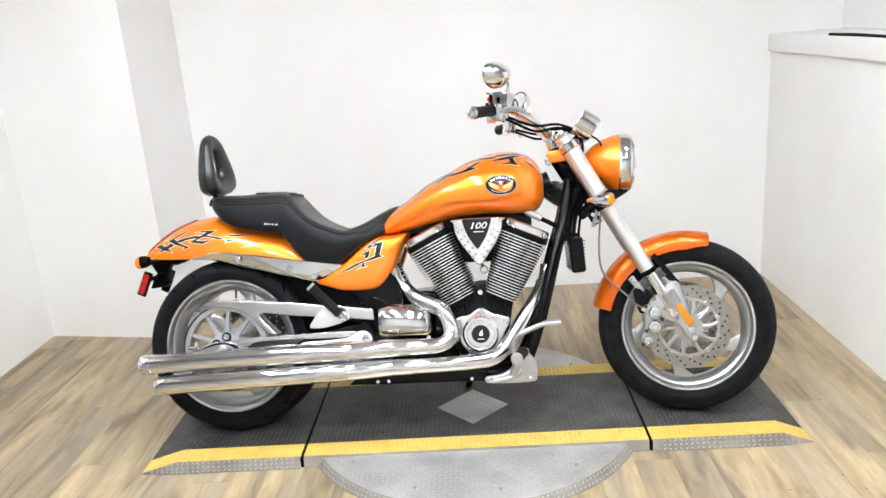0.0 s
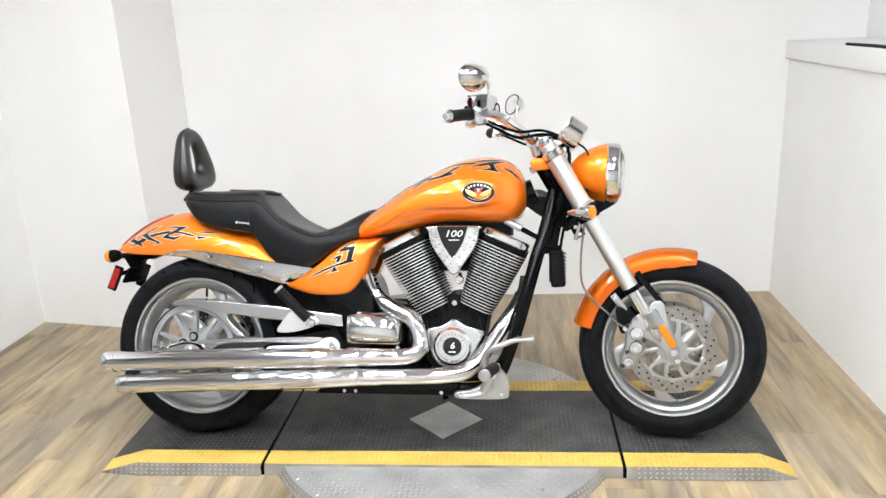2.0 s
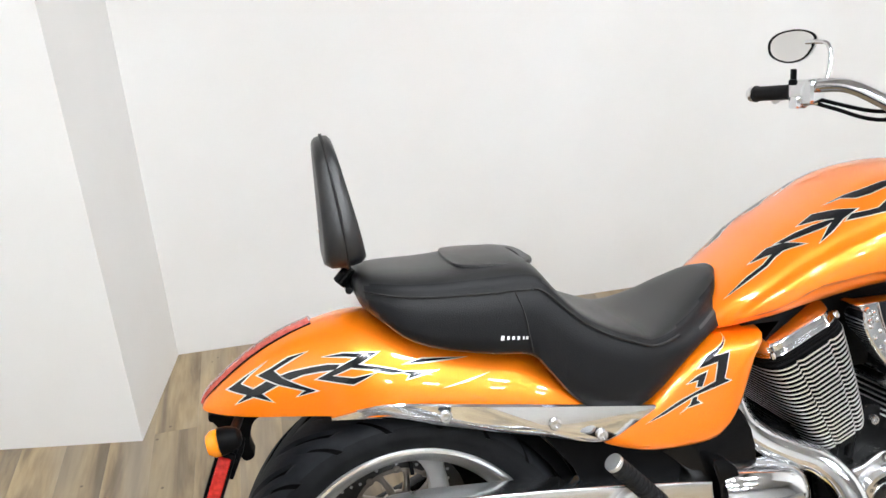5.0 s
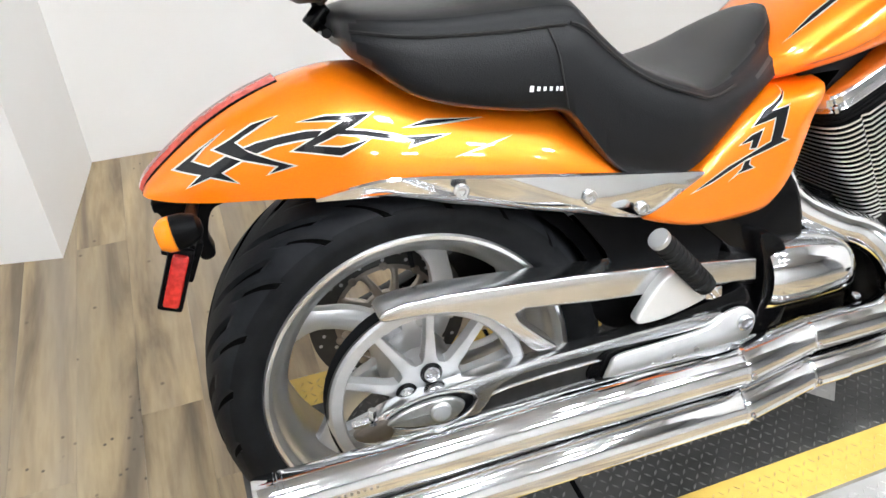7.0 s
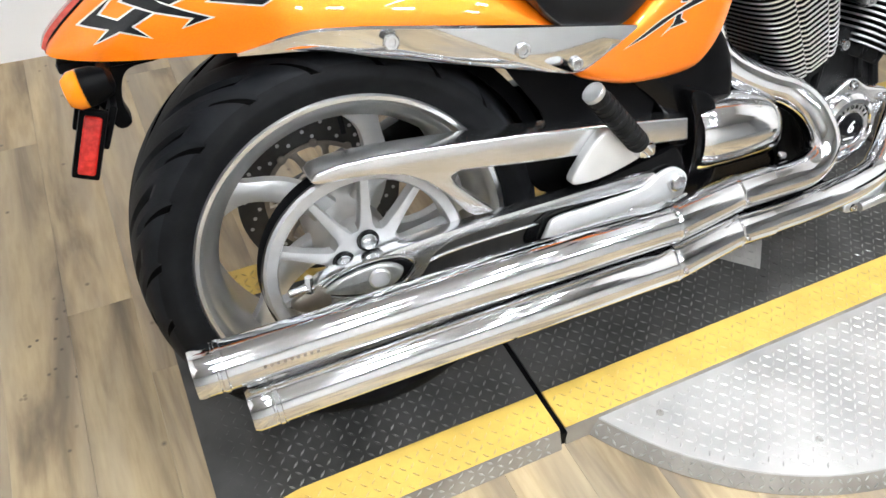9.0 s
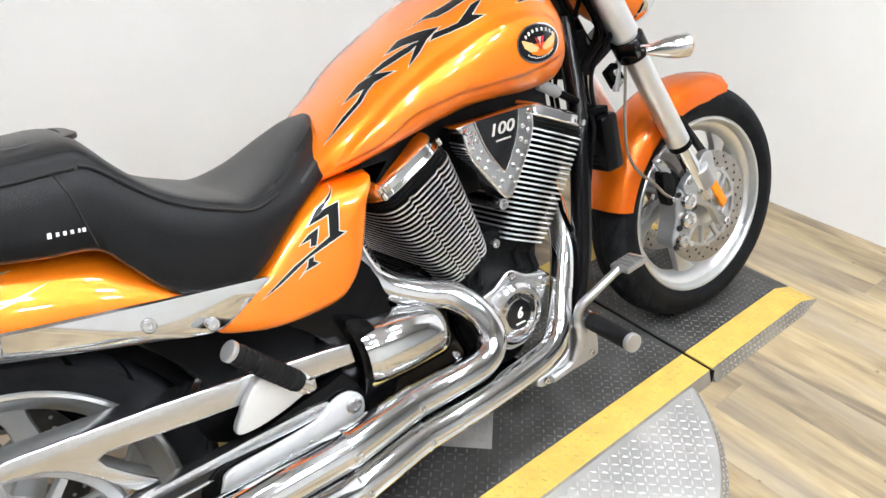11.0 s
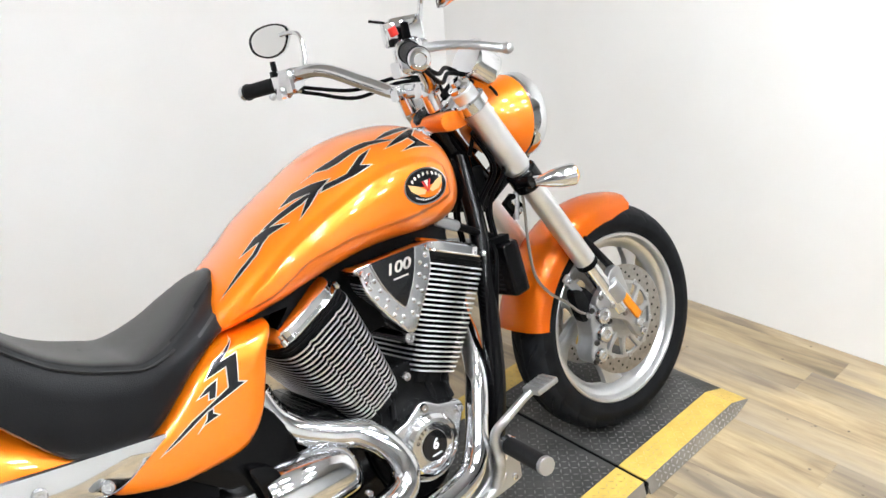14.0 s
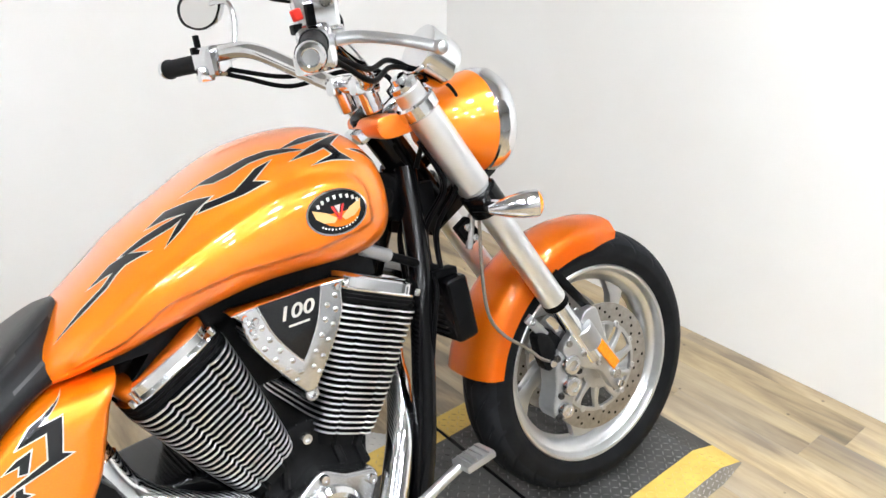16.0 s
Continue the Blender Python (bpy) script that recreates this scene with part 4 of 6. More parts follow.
def rear_fender():
    # x, top, bottom, half width
    S = [(-0.346, 0.686, 0.681, 0.036), (-0.337, 0.698, 0.677, 0.045), (-0.305, 0.726, 0.67, 0.056), (-0.255, 0.761, 0.665, 0.071), (-0.2, 0.789, 0.663, 0.085), (-0.138, 0.81, 0.662, 0.104),
         (-0.06, 0.82, 0.66, 0.134), (0.03, 0.805, 0.658, 0.146), (0.15, 0.775, 0.648, 0.152), (0.24, 0.745, 0.632, 0.154), (0.34, 0.68, 0.61, 0.154), (0.43, 0.64, 0.6, 0.152)]

    def ring(r):
        x, t, b, w = r
        pts = []
        for i in range(25):
            a = math.pi * i / 24
            c, s = math.cos(a), math.sin(a)
            y = w * math.copysign(abs(c) ** 0.98, c)
            z = b + (t - b) * s ** 1.0
            # shallow crease along the shoulder
            pts.append((x, -y, z))
        # inner skin makes it a shell
        for i in range(24, -1, -1):
            a = math.pi * i / 24
            c, s = math.cos(a), math.sin(a)
            pts.append((x, -(w - min(0.005, w * 0.4)) * math.copysign(abs(c) ** 0.98, c), b + (t - b) * 0.94 * s ** 1.0))
        return pts
    f = part("rear_fender", loft(S, ring), ORANGE, bike, "orange pearl painted tapering rear mudguard", 45)
    return f


fender = rear_fender()


def strut(side=-1):
    top = [(-0.125, 0.664), (-0.07, 0.677), (-0.018, 0.683), (0.069, 0.675), (0.183, 0.658), (0.299, 0.64), (0.449, 0.617)]
    low = [(0.448, 0.611), (0.41, 0.586), (0.37, 0.566), (0.34, 0.562), (0.291, 0.573), (0.174, 0.602), (0.059, 0.63), (-0.026, 0.652), (-0.125, 0.66)]
    T = [p for p in smooth_line(top, 5)]
    L = [p for p in smooth_line(low, 5)][::-1]
    bm = bmesh.new()
    rows = []
    n = len(T)
    for i in range(n):
        t, l = T[i], np.array((np.interp(i / (n - 1), np.linspace(0, 1, len(L)), [q[0] for q in L]), np.interp(i / (n - 1), np.linspace(0, 1, len(L)), [q[1] for q in L])))
        yb = np.interp(t[0], [-0.13, 0.0, 0.1, 0.4], [0.118, 0.153, 0.163, 0.163])
        row = []
        for k, (f, dy) in enumerate(((0, 0.0), (0.05, 0.0045), (0.5, 0.0049), (0.95, 0.0045), (1, 0.0))):
            q = t + (l - t) * f
            row.append(bm.verts.new((q[0], side * (yb + dy), q[1])))
        for f in (0.9, 0.5, 0.1):
            q = t + (l - t) * f
            row.append(bm.verts.new((q[0], side * (yb - 0.004), q[1])))
        rows.append(row)
    for a, b in zip(rows, rows[1:]):
        for i in range(8):
            bm.faces.new((a[i], a[(i + 1) % 8], b[(i + 1) % 8], b[i]))
    bm.faces.new(rows[0])
    bm.faces.new(rows[-1])
    return bm


st = part("fender_strut", strut(), CHROME, bike, "chrome strut below the rear mudguard", 50)
part("fender_strut", strut(1), CHROME, bike, "chrome strut below the rear mudguard", 50)
for x, z, r in ((0.065, 0.656, 0.0115), (0.257, 0.612, 0.0115), (0.345, 0.577, 0.0105)):
    part("strut_bolt", bolt((x, -0.1675, z), (0, -1, 0), r, 0.006), POLISHED, st)


def side_cover(side=-1):
    out = rounded([(0.45, 0.618), (0.52, 0.678), (0.58, 0.712), (0.642, 0.717), (0.691, 0.72), (0.674, 0.684), (0.653, 0.628), (0.63, 0.574), (0.6, 0.537), (0.56, 0.517), (0.473, 0.518), (0.411, 0.532), (0.352, 0.556), (0.39, 0.583)], 4)
    cx, cz = 0.56, 0.61
    rings = []
    for f, y, roll in ((1.0, 0.118, 0.066), (1.0, 0.146, 0.062), (0.985, 0.152, 0.048), (0.965, 0.155, 0.034), (0.93, 0.1575, 0.018), (0.87, 0.159, 0.008), (0.78, 0.16, 0.002), (0.5, 0.1608, 0.0), (0.1, 0.161, 0.0)):
        rings.append([(cx + (x - cx) * f, side * (y - roll * min(max((x - 0.42) / 0.2, 0), 1) - 0.06 * (cz + (z - cz) * f - 0.6)), cz + (z - cz) * f) for x, z in out])
    return skin(rings)


cover = part("side_cover", side_cover(), ORANGE, bike, "orange side cover with black flash graphic", 45)
part("side_cover", side_cover(1), ORANGE, bike, "orange side cover", 45)


def tank():
    # x, top, bottom, half width, height of the widest line
    S = [(0.582, 0.745, 0.712, 0.075, 0.725), (0.6, 0.772, 0.712, 0.105, 0.735), (0.638, 0.81, 0.716, 0.128, 0.75), (0.715, 0.862, 0.728, 0.155, 0.785), (0.77, 0.9, 0.742, 0.17, 0.81), (0.857, 0.943, 0.76, 0.188, 0.84),
         (0.922, 0.974, 0.768, 0.196, 0.855), (0.986, 0.994, 0.768, 0.2, 0.862), (1.07, 1.0, 0.764, 0.196, 0.862), (1.131, 0.985, 0.766, 0.175, 0.86), (1.168, 0.955, 0.782, 0.142, 0.858), (1.188, 0.915, 0.81, 0.095, 0.856), (1.194, 0.875, 0.838, 0.03, 0.855)]

    def ring(r):
        x, t, b, w, mz = r
        pts = []
        for i in range(112):
            a = 2 * math.pi * i / 112
            c, s = math.cos(a), math.sin(a)
            if s >= 0:
                y, z = w * math.copysign(abs(c) ** 0.85, c), mz + (t - mz) * s ** 0.9
            else:
                y, z = w * math.copysign(abs(c) ** 0.6, c), mz - (mz - b) * abs(s) ** 0.8
            # pressed scallop: a raised side panel with a crease above and below it
            up = np.interp(x, [0.62, 0.656, 0.749, 0.833, 0.924, 0.971, 1.029, 1.085, 1.116], [0.74, 0.777, 0.84, 0.882, 0.915, 0.926, 0.929, 0.916, 0.893])
            lo = np.interp(x, [0.62, 0.70, 0.77, 0.865, 1.0, 1.1], [0.735, 0.755, 0.795, 0.812, 0.812, 0.828])
            e = 0.011
            k = min(max((up - z) / e, 0), 1) * min(max((z - lo) / e, 0), 1) * min(max((1.115 - x) / 0.02, 0), 1)
            k = k * k * (3 - 2 * k)
            y += math.copysign(0.0135 * k, y) if abs(y) > 0.02 else 0
            pts.append((x, -y, z))
        return pts
    return part("fuel_tank", loft(S, ring, 8), ORANGE, bike, "orange pearl teardrop fuel tank with tribal graphics", 40)


fuel_tank = tank()
part("tank_underside", loft([(0.66, 0.0), (0.8, 0.0), (1.0, 0.0), (1.14, 0.0)], lambda r: [(r[0], y, z) for y, z in ((-0.1, 0.72), (-0.1, 0.79), (0.1, 0.79), (0.1, 0.72))], 3), BLACKM, bike, "dark frame tube under the tank")


def seat():
    # x, top centre, side shoulder height, bottom, half width at shoulder, half width at bottom, dish
    S = [(-0.062, 0.882, 0.872, 0.86, 0.05, 0.045, 0.0), (-0.05, 0.893, 0.872, 0.838, 0.085, 0.08, 0.0), (-0.02, 0.897, 0.868, 0.815, 0.112, 0.115, 0.0), (0.02, 0.896, 0.862, 0.785, 0.128, 0.138, 0.0), (0.08, 0.895, 0.858, 0.764, 0.138, 0.15, 0.0),
         (0.16, 0.899, 0.856, 0.748, 0.146, 0.158, 0.0), (0.225, 0.899, 0.856, 0.738, 0.15, 0.16, 0.0), (0.255, 0.886, 0.848, 0.706, 0.153, 0.162, 0.002), (0.29, 0.84, 0.815, 0.66, 0.158, 0.163, 0.01), (0.325, 0.802, 0.784, 0.63, 0.164, 0.164, 0.016), (0.37, 0.772, 0.758, 0.618, 0.168, 0.165, 0.018),
         (0.42, 0.752, 0.738, 0.616, 0.168, 0.164, 0.016), (0.46, 0.744, 0.726, 0.634, 0.16, 0.158, 0.012), (0.52, 0.764, 0.736, 0.68, 0.138, 0.146, 0.006), (0.575, 0.795, 0.758, 0.712, 0.11, 0.126, 0.0), (0.62, 0.817, 0.78, 0.73, 0.075, 0.1, 0.0), (0.648, 0.824, 0.798, 0.76, 0.03, 0.06, 0.0)]

    def ring(r):
        x, t, sh, b, w, wb, dish = r
        half = []
        for i in range(13):
            u = i / 12
            z = t - (t - sh) * u ** 2.6 + dish * (u ** 1.5 - u ** 6) * 0.6
            half.append((w * 0.97 * math.sin(u * math.pi / 2) ** 0.92, z))
        half += [(w + 0.005, sh - 0.012), (w + (wb - w) * 0.3 + 0.007, sh + (b - sh) * 0.35), (w + (wb - w) * 0.7 + 0.005, sh + (b - sh) * 0.7), (wb, b + 0.006), (wb - 0.008, b), (wb * 0.5, b + 0.004)]
        right = [(x, -y, z) for y, z in half]
        left = [(x, y, z) for y, z in half[1:]][::-1]
        return right + left
    bm = loft(S, ring, 6)
    bm.normal_update()
    # side-facing faces take the vinyl with shade painted in
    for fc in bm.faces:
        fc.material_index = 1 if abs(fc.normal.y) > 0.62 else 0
    s = part("seat", bm, [VINYL, SHADED_VINYL], bike, "black vinyl two-up seat with stitched panels", 55)
    L = smooth_line(S, 6)
    for side in (-1, 1):
        # welt along the shoulder
        pts = [(r[0], side * (r[4] * 0.99 + 0.002), r[2] - 0.001) for r in L if -0.05 < r[0] < 0.235]
        part("welt", tube(pts[::3], 0.0022, 6, 3), THREAD, s)
        pts = [(r[0], side * (r[4] * 1.0 + 0.001), r[2] + 0.001) for r in L if 0.235 <= r[0] < 0.53]
        part("welt", tube(pts[::3], 0.0022, 6, 3), THREAD, s)
        # seam that falls from the passenger pad to the mudguard
        part("seam", tube([(0.205, side * 0.152, 0.853), (0.216, side * 0.1595, 0.82), (0.222, side * 0.1635, 0.78), (0.228, side * 0.163, 0.745)], 0.0014, 6, 4), THREAD, s)
    part("seam", tube([(0.245, y, 0.895 - 9 * abs(y) ** 2.6) for y in (-0.14, -0.1, -0.05, 0, 0.05, 0.1, 0.14)], 0.002, 6, 3), THREAD, s)
    part("seam", tube([(0.4, y, 0.7575 + 0.1 * y * y) for y in (-0.12, -0.06, 0, 0.06, 0.12)], 0.0016, 6, 3), THREAD, s)
    flap = plate(rounded([(0.115, -0.07), (0.15, -0.1), (0.22, -0.1), (0.262, -0.07), (0.268, 0.0), (0.262, 0.07), (0.22, 0.1), (0.15, 0.1), (0.115, 0.07)], 4), 0, 0.008, 0.003)
    flap.transform(Matrix.Translation((0, 0, 0.899)) @ pose(0, 0, 0, 0, 3.5, 0) @ Matrix.Rotation(radians(90), 4, "X"))
    part("strap_flap", flap, VINYL, s, "black vinyl flap over the passenger pad")
    # maker's mark as plain white bars
    for i, (dx, w) in enumerate(((-0.021, 0.008), (-0.011, 0.006), (-0.002, 0.006), (0.007, 0.006), (0.016, 0.004), (0.022, 0.006))):
        part("print_bar", block(w * 0.7, 0.001, 0.008 if i == 0 else 0.0055, Matrix.Translation((0.196 + dx, -0.1625, 0.776 - 0.12 * dx)) @ pose(0, 0, 0, 3, 8, 1), 0), WHITE_PRINT, s)
    return s


seat()


def backrest():
    """Pear-shaped padded ring on a bracket."""
    outer = rounded([(0, 0.232), (0.05, 0.212), (0.08, 0.15), (0.1, 0.075), (0.09, 0.02), (0.045, 0.0), (0, -0.003), (-0.045, 0.0), (-0.09, 0.02), (-0.1, 0.075), (-0.08, 0.15), (-0.05, 0.212)], 5)
    inner = rounded([(0, 0.172), (0.03, 0.163), (0.046, 0.125), (0.048, 0.09), (0.034, 0.066), (0, 0.06), (-0.034, 0.066), (-0.048, 0.09), (-0.046, 0.125), (-0.03, 0.163)], 6)
    inner = [(p[0] * 0.66, p[1]) for p in inner]
    n = len(outer)
    rings = []
    for i in range(n):
        o = np.array(outer[i])
        q = np.array(inner[int(i * len(inner) / n) % len(inner)])
        ring = []
        for k in range(14):
            a = 2 * math.pi * k / 14
            u = 0.5 + 0.5 * math.copysign(abs(math.cos(a)) ** 0.75, math.cos(a))
            p = q + (o - q) * u
            d = (0.021 + 0.027 * (1 - p[1] / 0.232)) * math.copysign(abs(math.sin(a)) ** 0.7, math.sin(a)) * (0.55 + 0.45 * u)
            bow = -0.2 * (p[0] ** 2)
            ring.append((d + bow * 4 * -1 * 0.5, p[0] * 1.25, p[1]))
        rings.append(ring)
    m = Matrix.Translation((-0.071, 0.047, 0.908)) @ pose(0, 0, 0, 6, -5, 0)
    bm = skin(rings, cap=False, closed=True)
    bm.transform(m)
    b = part("backrest", bm, VINYL, bike, "black vinyl ring-shaped passenger backrest", 60)
    part("piping", tube([m @ Vector((0.6 * p[0] ** 2, p[0] * 1.26, 0.118 + (p[1] - 0.118) * 1.012)) for p in outer[::4]] + [m @ Vector((0.0, outer[0][0], outer[0][1]))], 0.003, 6, 3), THREAD, b)
    part("bracket", join(tube([(-0.07, 0, 0.93), (-0.07, 0, 0.9), (-0.05, 0, 0.875), (-0.02, 0, 0.865)], 0.009, 10), rod((-0.085, 0.0, 0.87), (-0.06, 0, 0.895), 0.014), rod((-0.07, -0.05, 0.866), (-0.07, 0.05, 0.866), 0.007)), BLACK, b, "black sissy bar bracket")
    part("snap", bolt(m @ Vector((-0.033, -0.05, 0.075)), (-1, 0, 0), 0.004, 0.003), CHROME, b)


backrest()


# ---- engine ----
def cylinder(name, top, bottom, wt, wb, n=22):
    """A finned barrel: plates stacked along its axis."""
    T, Bm = Vector((top[0], 0, top[1])), Vector((bottom[0], 0, bottom[1]))
    ax = (T - Bm).normalized()
    u = Vector((ax.z, 0, -ax.x))
    L = (T - Bm).length

    def outline(a, b, f=1.0, seg=120, notch=1.0):
        pts = []
        for k in range(seg):
            q = 2 * math.pi * k / seg
            c, s = math.cos(q), math.sin(q)
            x, y = a * math.copysign(abs(c) ** 0.4, c), b * math.copysign(abs(s) ** 0.4, s)
            for g in (-0.4, 0.42):
                d = 0.0065 * notch * math.exp(-((x / a - g) / 0.035) ** 2) * (1 if abs(s) > 0.4 else 0)
                y -= math.copysign(d, y)
            pts.append((x * f, y * f))
        return pts

    def ring(h, pts):
        c = Bm + ax * h
        return [c + u * x + Vector((0, y, 0)) for x, y in pts]
    core = part(name, skin([ring(-0.02, outline(wb * 0.86, 0.118)), ring(L, outline(wt * 0.86, 0.145))]), BLACKM, bike, "black finned engine cylinder with bright fin edges")
    for i in range(n):
        h = L * (i + 0.5) / n
        f = i / (n - 1)
        a, b = wb + (wt - wb) * f ** 0.8, 0.132 + 0.034 * f ** 0.7
        o = outline(a, b)
        bm = skin([ring(h - 0.002, o), ring(h - 0.0015, [(x * 1.007, y * 1.007) for x, y in o]), ring(h + 0.0015, [(x * 1.007, y * 1.007) for x, y in o]), ring(h + 0.002, o)])
        for fc in bm.faces:
            fc.material_index = 1 if len(fc.verts) == 4 else 0
        part("fin", bm, [BLACKM, FORK], core, "", 50)
    # black head with its own low fins, then the rocker cover
    bm = skin([ring(L, outline(wt * 0.99, 0.16, notch=0)), ring(L + 0.021, outline(wt * 0.98, 0.158, notch=0))])
    part("cylinder_head", bm, BLACKM, core)
    for h in (0.006, 0.013):
        part("head_fin", skin([ring(L + h - 0.0014, outline(wt * 1.0, 0.163, notch=0)), ring(L + h + 0.0014, outline(wt * 1.0, 0.163, notch=0))]), BLACKM, core)
    o2 = outline(wt * 0.94, 0.152, notch=0)
    part("rocker_cover", skin([ring(L + 0.021, o2), ring(L + 0.041, o2), ring(L + 0.0455, [(x * 0.97, y * 0.975) for x, y in o2]), ring(L + 0.0475, [(x * 0.9, y * 0.92) for x, y in o2]), ring(L + 0.05, [(x * 0.7, y * 0.76) for x, y in o2])]), CHROME, core, "chrome rocker cover", 40)
    part("rocker_rim", skin([ring(L + 0.02, outline(wt * 0.99, 0.16, notch=0)), ring(L + 0.0225, outline(wt * 1.0, 0.161, notch=0)), ring(L + 0.0245, outline(wt * 0.99, 0.16, notch=0))]), CHROME, core, "", 40)
    for x in (-0.8, 0.8):
        c = Bm + ax * (L + 0.0245) + u * (x * wt) + Vector((0, -0.155, 0))
        part("head_bolt", bolt(c, ax, 0.005, 0.012, True), CHROME, core)


cylinder("rear_cylinder", (0.7685, 0.678), (0.871, 0.467), 0.091, 0.06)
cylinder("front_cylinder", (1.1075, 0.6836), (1.012, 0.47), 0.091, 0.06)


def crankcase():
    c = part("crankcase", plate(rounded([(0.835, 0.465), (0.87, 0.5), (0.945, 0.52), (1.02, 0.5), (1.058, 0.465), (1.05, 0.4), (1.03, 0.3), (0.98, 0.225), (0.9, 0.225), (0.84, 0.3), (0.825, 0.4)], 4), -0.106, 0.14, 0.015, 4), BLACKM, bike, "black cast crankcase", 40)
    for x0, z0, x1, z1 in ((0.87, 0.49, 0.85, 0.4), (0.905, 0.5, 0.89, 0.42), (0.985, 0.5, 1.0, 0.42), (1.02, 0.49, 1.045, 0.4)):
        part("rib", rod((x0, -0.108, z0), (x1, -0.11, z1), 0.008, 8), BLACKM, c)
    part("gearbox", plate(rounded([(0.8, 0.48), (0.7, 0.5), (0.62, 0.47), (0.58, 0.4), (0.58, 0.28), (0.62, 0.21), (0.8, 0.2), (0.86, 0.3)], 4), -0.085, 0.14, 0.02, 4), BLACK, bike, "black gearbox casing", 40)
    part("sump", plate([(0.45, 0.176), (0.95, 0.176), (0.96, 0.22), (0.5, 0.22)], -0.16, 0.16, 0.008), BLACK, c, "black lower frame rail")
    for x in (0.56, 0.6, 0.9):
        part("sump_bolt", bolt((x, -0.16, 0.188), (0, -1, 0), 0.008, 0.006, True), CHROME, c)
    # round cover with ears
    out = [(0.935, 0.437), (0.953, 0.437), (0.985, 0.415), (1.04, 0.401), (1.046, 0.386), (1.025, 0.345), (1.01, 0.305), (0.985, 0.278), (0.955, 0.266), (0.92, 0.266), (0.89, 0.28), (0.868, 0.307), (0.856, 0.345), (0.836, 0.388), (0.842, 0.404), (0.9, 0.414)]
    cv = part("timing_cover", plate(out, -0.147, -0.1, 0.007, 3), POLISHED, bike, "polished silver engine cover with a round badge", 40)
    m = Matrix.Translation((0.939, -0.147, 0.346)) @ AXLE_Y
    part("badge_ring", lathe([(0.0655, 0), (0.0655, 0.01), (0.058, 0.018), (0.05, 0.0185), (0.048, 0.014), (0.034, 0.014), (0.033, 0.0155), (0.001, 0.0155)], m, 56), CHROME, cv, "chrome ringed round badge", 25)
    part("badge_centre", lathe([(0.032, 0.0155), (0.031, 0.0172), (0.001, 0.0172)], m, 40), BLACK_PRINT, cv, "black badge centre")
    up = Matrix(((1, 0, 0, 0), (0, 0, -1, 0), (0, 1, 0, 0), (0, 0, 0, 1)))
    letters("badge_number", "6", 0.03, Matrix.Translation((0.939, -0.1648, 0.349)) @ up, WHITE_PRINT, cv, 0.0006, 0.25, 0.015)
    part("badge_bar", block(0.024, 0.001, 0.003, Matrix.Translation((0.939, -0.1648, 0.328)), 0), WHITE_PRINT, cv)
    word = "OVERDRIVE"
    for i, ch in enumerate(word):
        a = radians(150 - 120 * i / (len(word) - 1))
        q = Matrix.Translation((0.939 + 0.0415 * math.cos(a), -0.1615, 0.346 + 0.0415 * math.sin(a))) @ Matrix.Rotation(-(a - math.pi / 2), 4, "Y") @ up
        letters("badge_letter", ch, 0.0105, q, BLACK_PRINT, cv, 0.0004)
    for x, z in ((0.944, 0.425), (1.03, 0.386), (0.855, 0.392)):
        part("cover_bolt", bolt((x, -0.147, z), (0, -1, 0), 0.0095, 0.008), CHROME, cv)
    part("case_bolt", bolt((0.943, -0.107, 0.491), (0, -1, 0), 0.011, 0.012), POLISHED, c)
    # half-round chrome primary cover
    S = [(0.578, 0.404, 0.066, 0.118), (0.6, 0.404, 0.066, 0.124), (0.66, 0.402, 0.064, 0.128), (0.72, 0.396, 0.058, 0.128), (0.752, 0.388, 0.05, 0.126), (0.768, 0.38, 0.034, 0.12), (0.773, 0.376, 0.012, 0.114)]

    def ring(r):
        x, z, h, d = r
        return [(x, -d - 0.075 * max(0, math.cos(a)) ** 0.8 * (h / 0.066), z + h * math.copysign(abs(math.sin(a)) ** 0.85, math.sin(a))) for a in [2 * math.pi * k / 28 for k in range(28)]]
    pc = part("primary_cover", loft(S, ring, 4), CHROME, bike, "domed chrome gearbox cover", 50)
    part("cover_rim", plate(rounded([(0.612, 0.33), (0.612, 0.44), (0.596, 0.482), (0.556, 0.496), (0.566, 0.45), (0.57, 0.41), (0.566, 0.36), (0.552, 0.31)], 3), -0.176, -0.1, 0.005, 2), BLACK, pc)
    part("cover_bolt", bolt((0.755, -0.185, 0.345), (0, -1, 0), 0.008, 0.008), CHROME, pc)


crankcase()


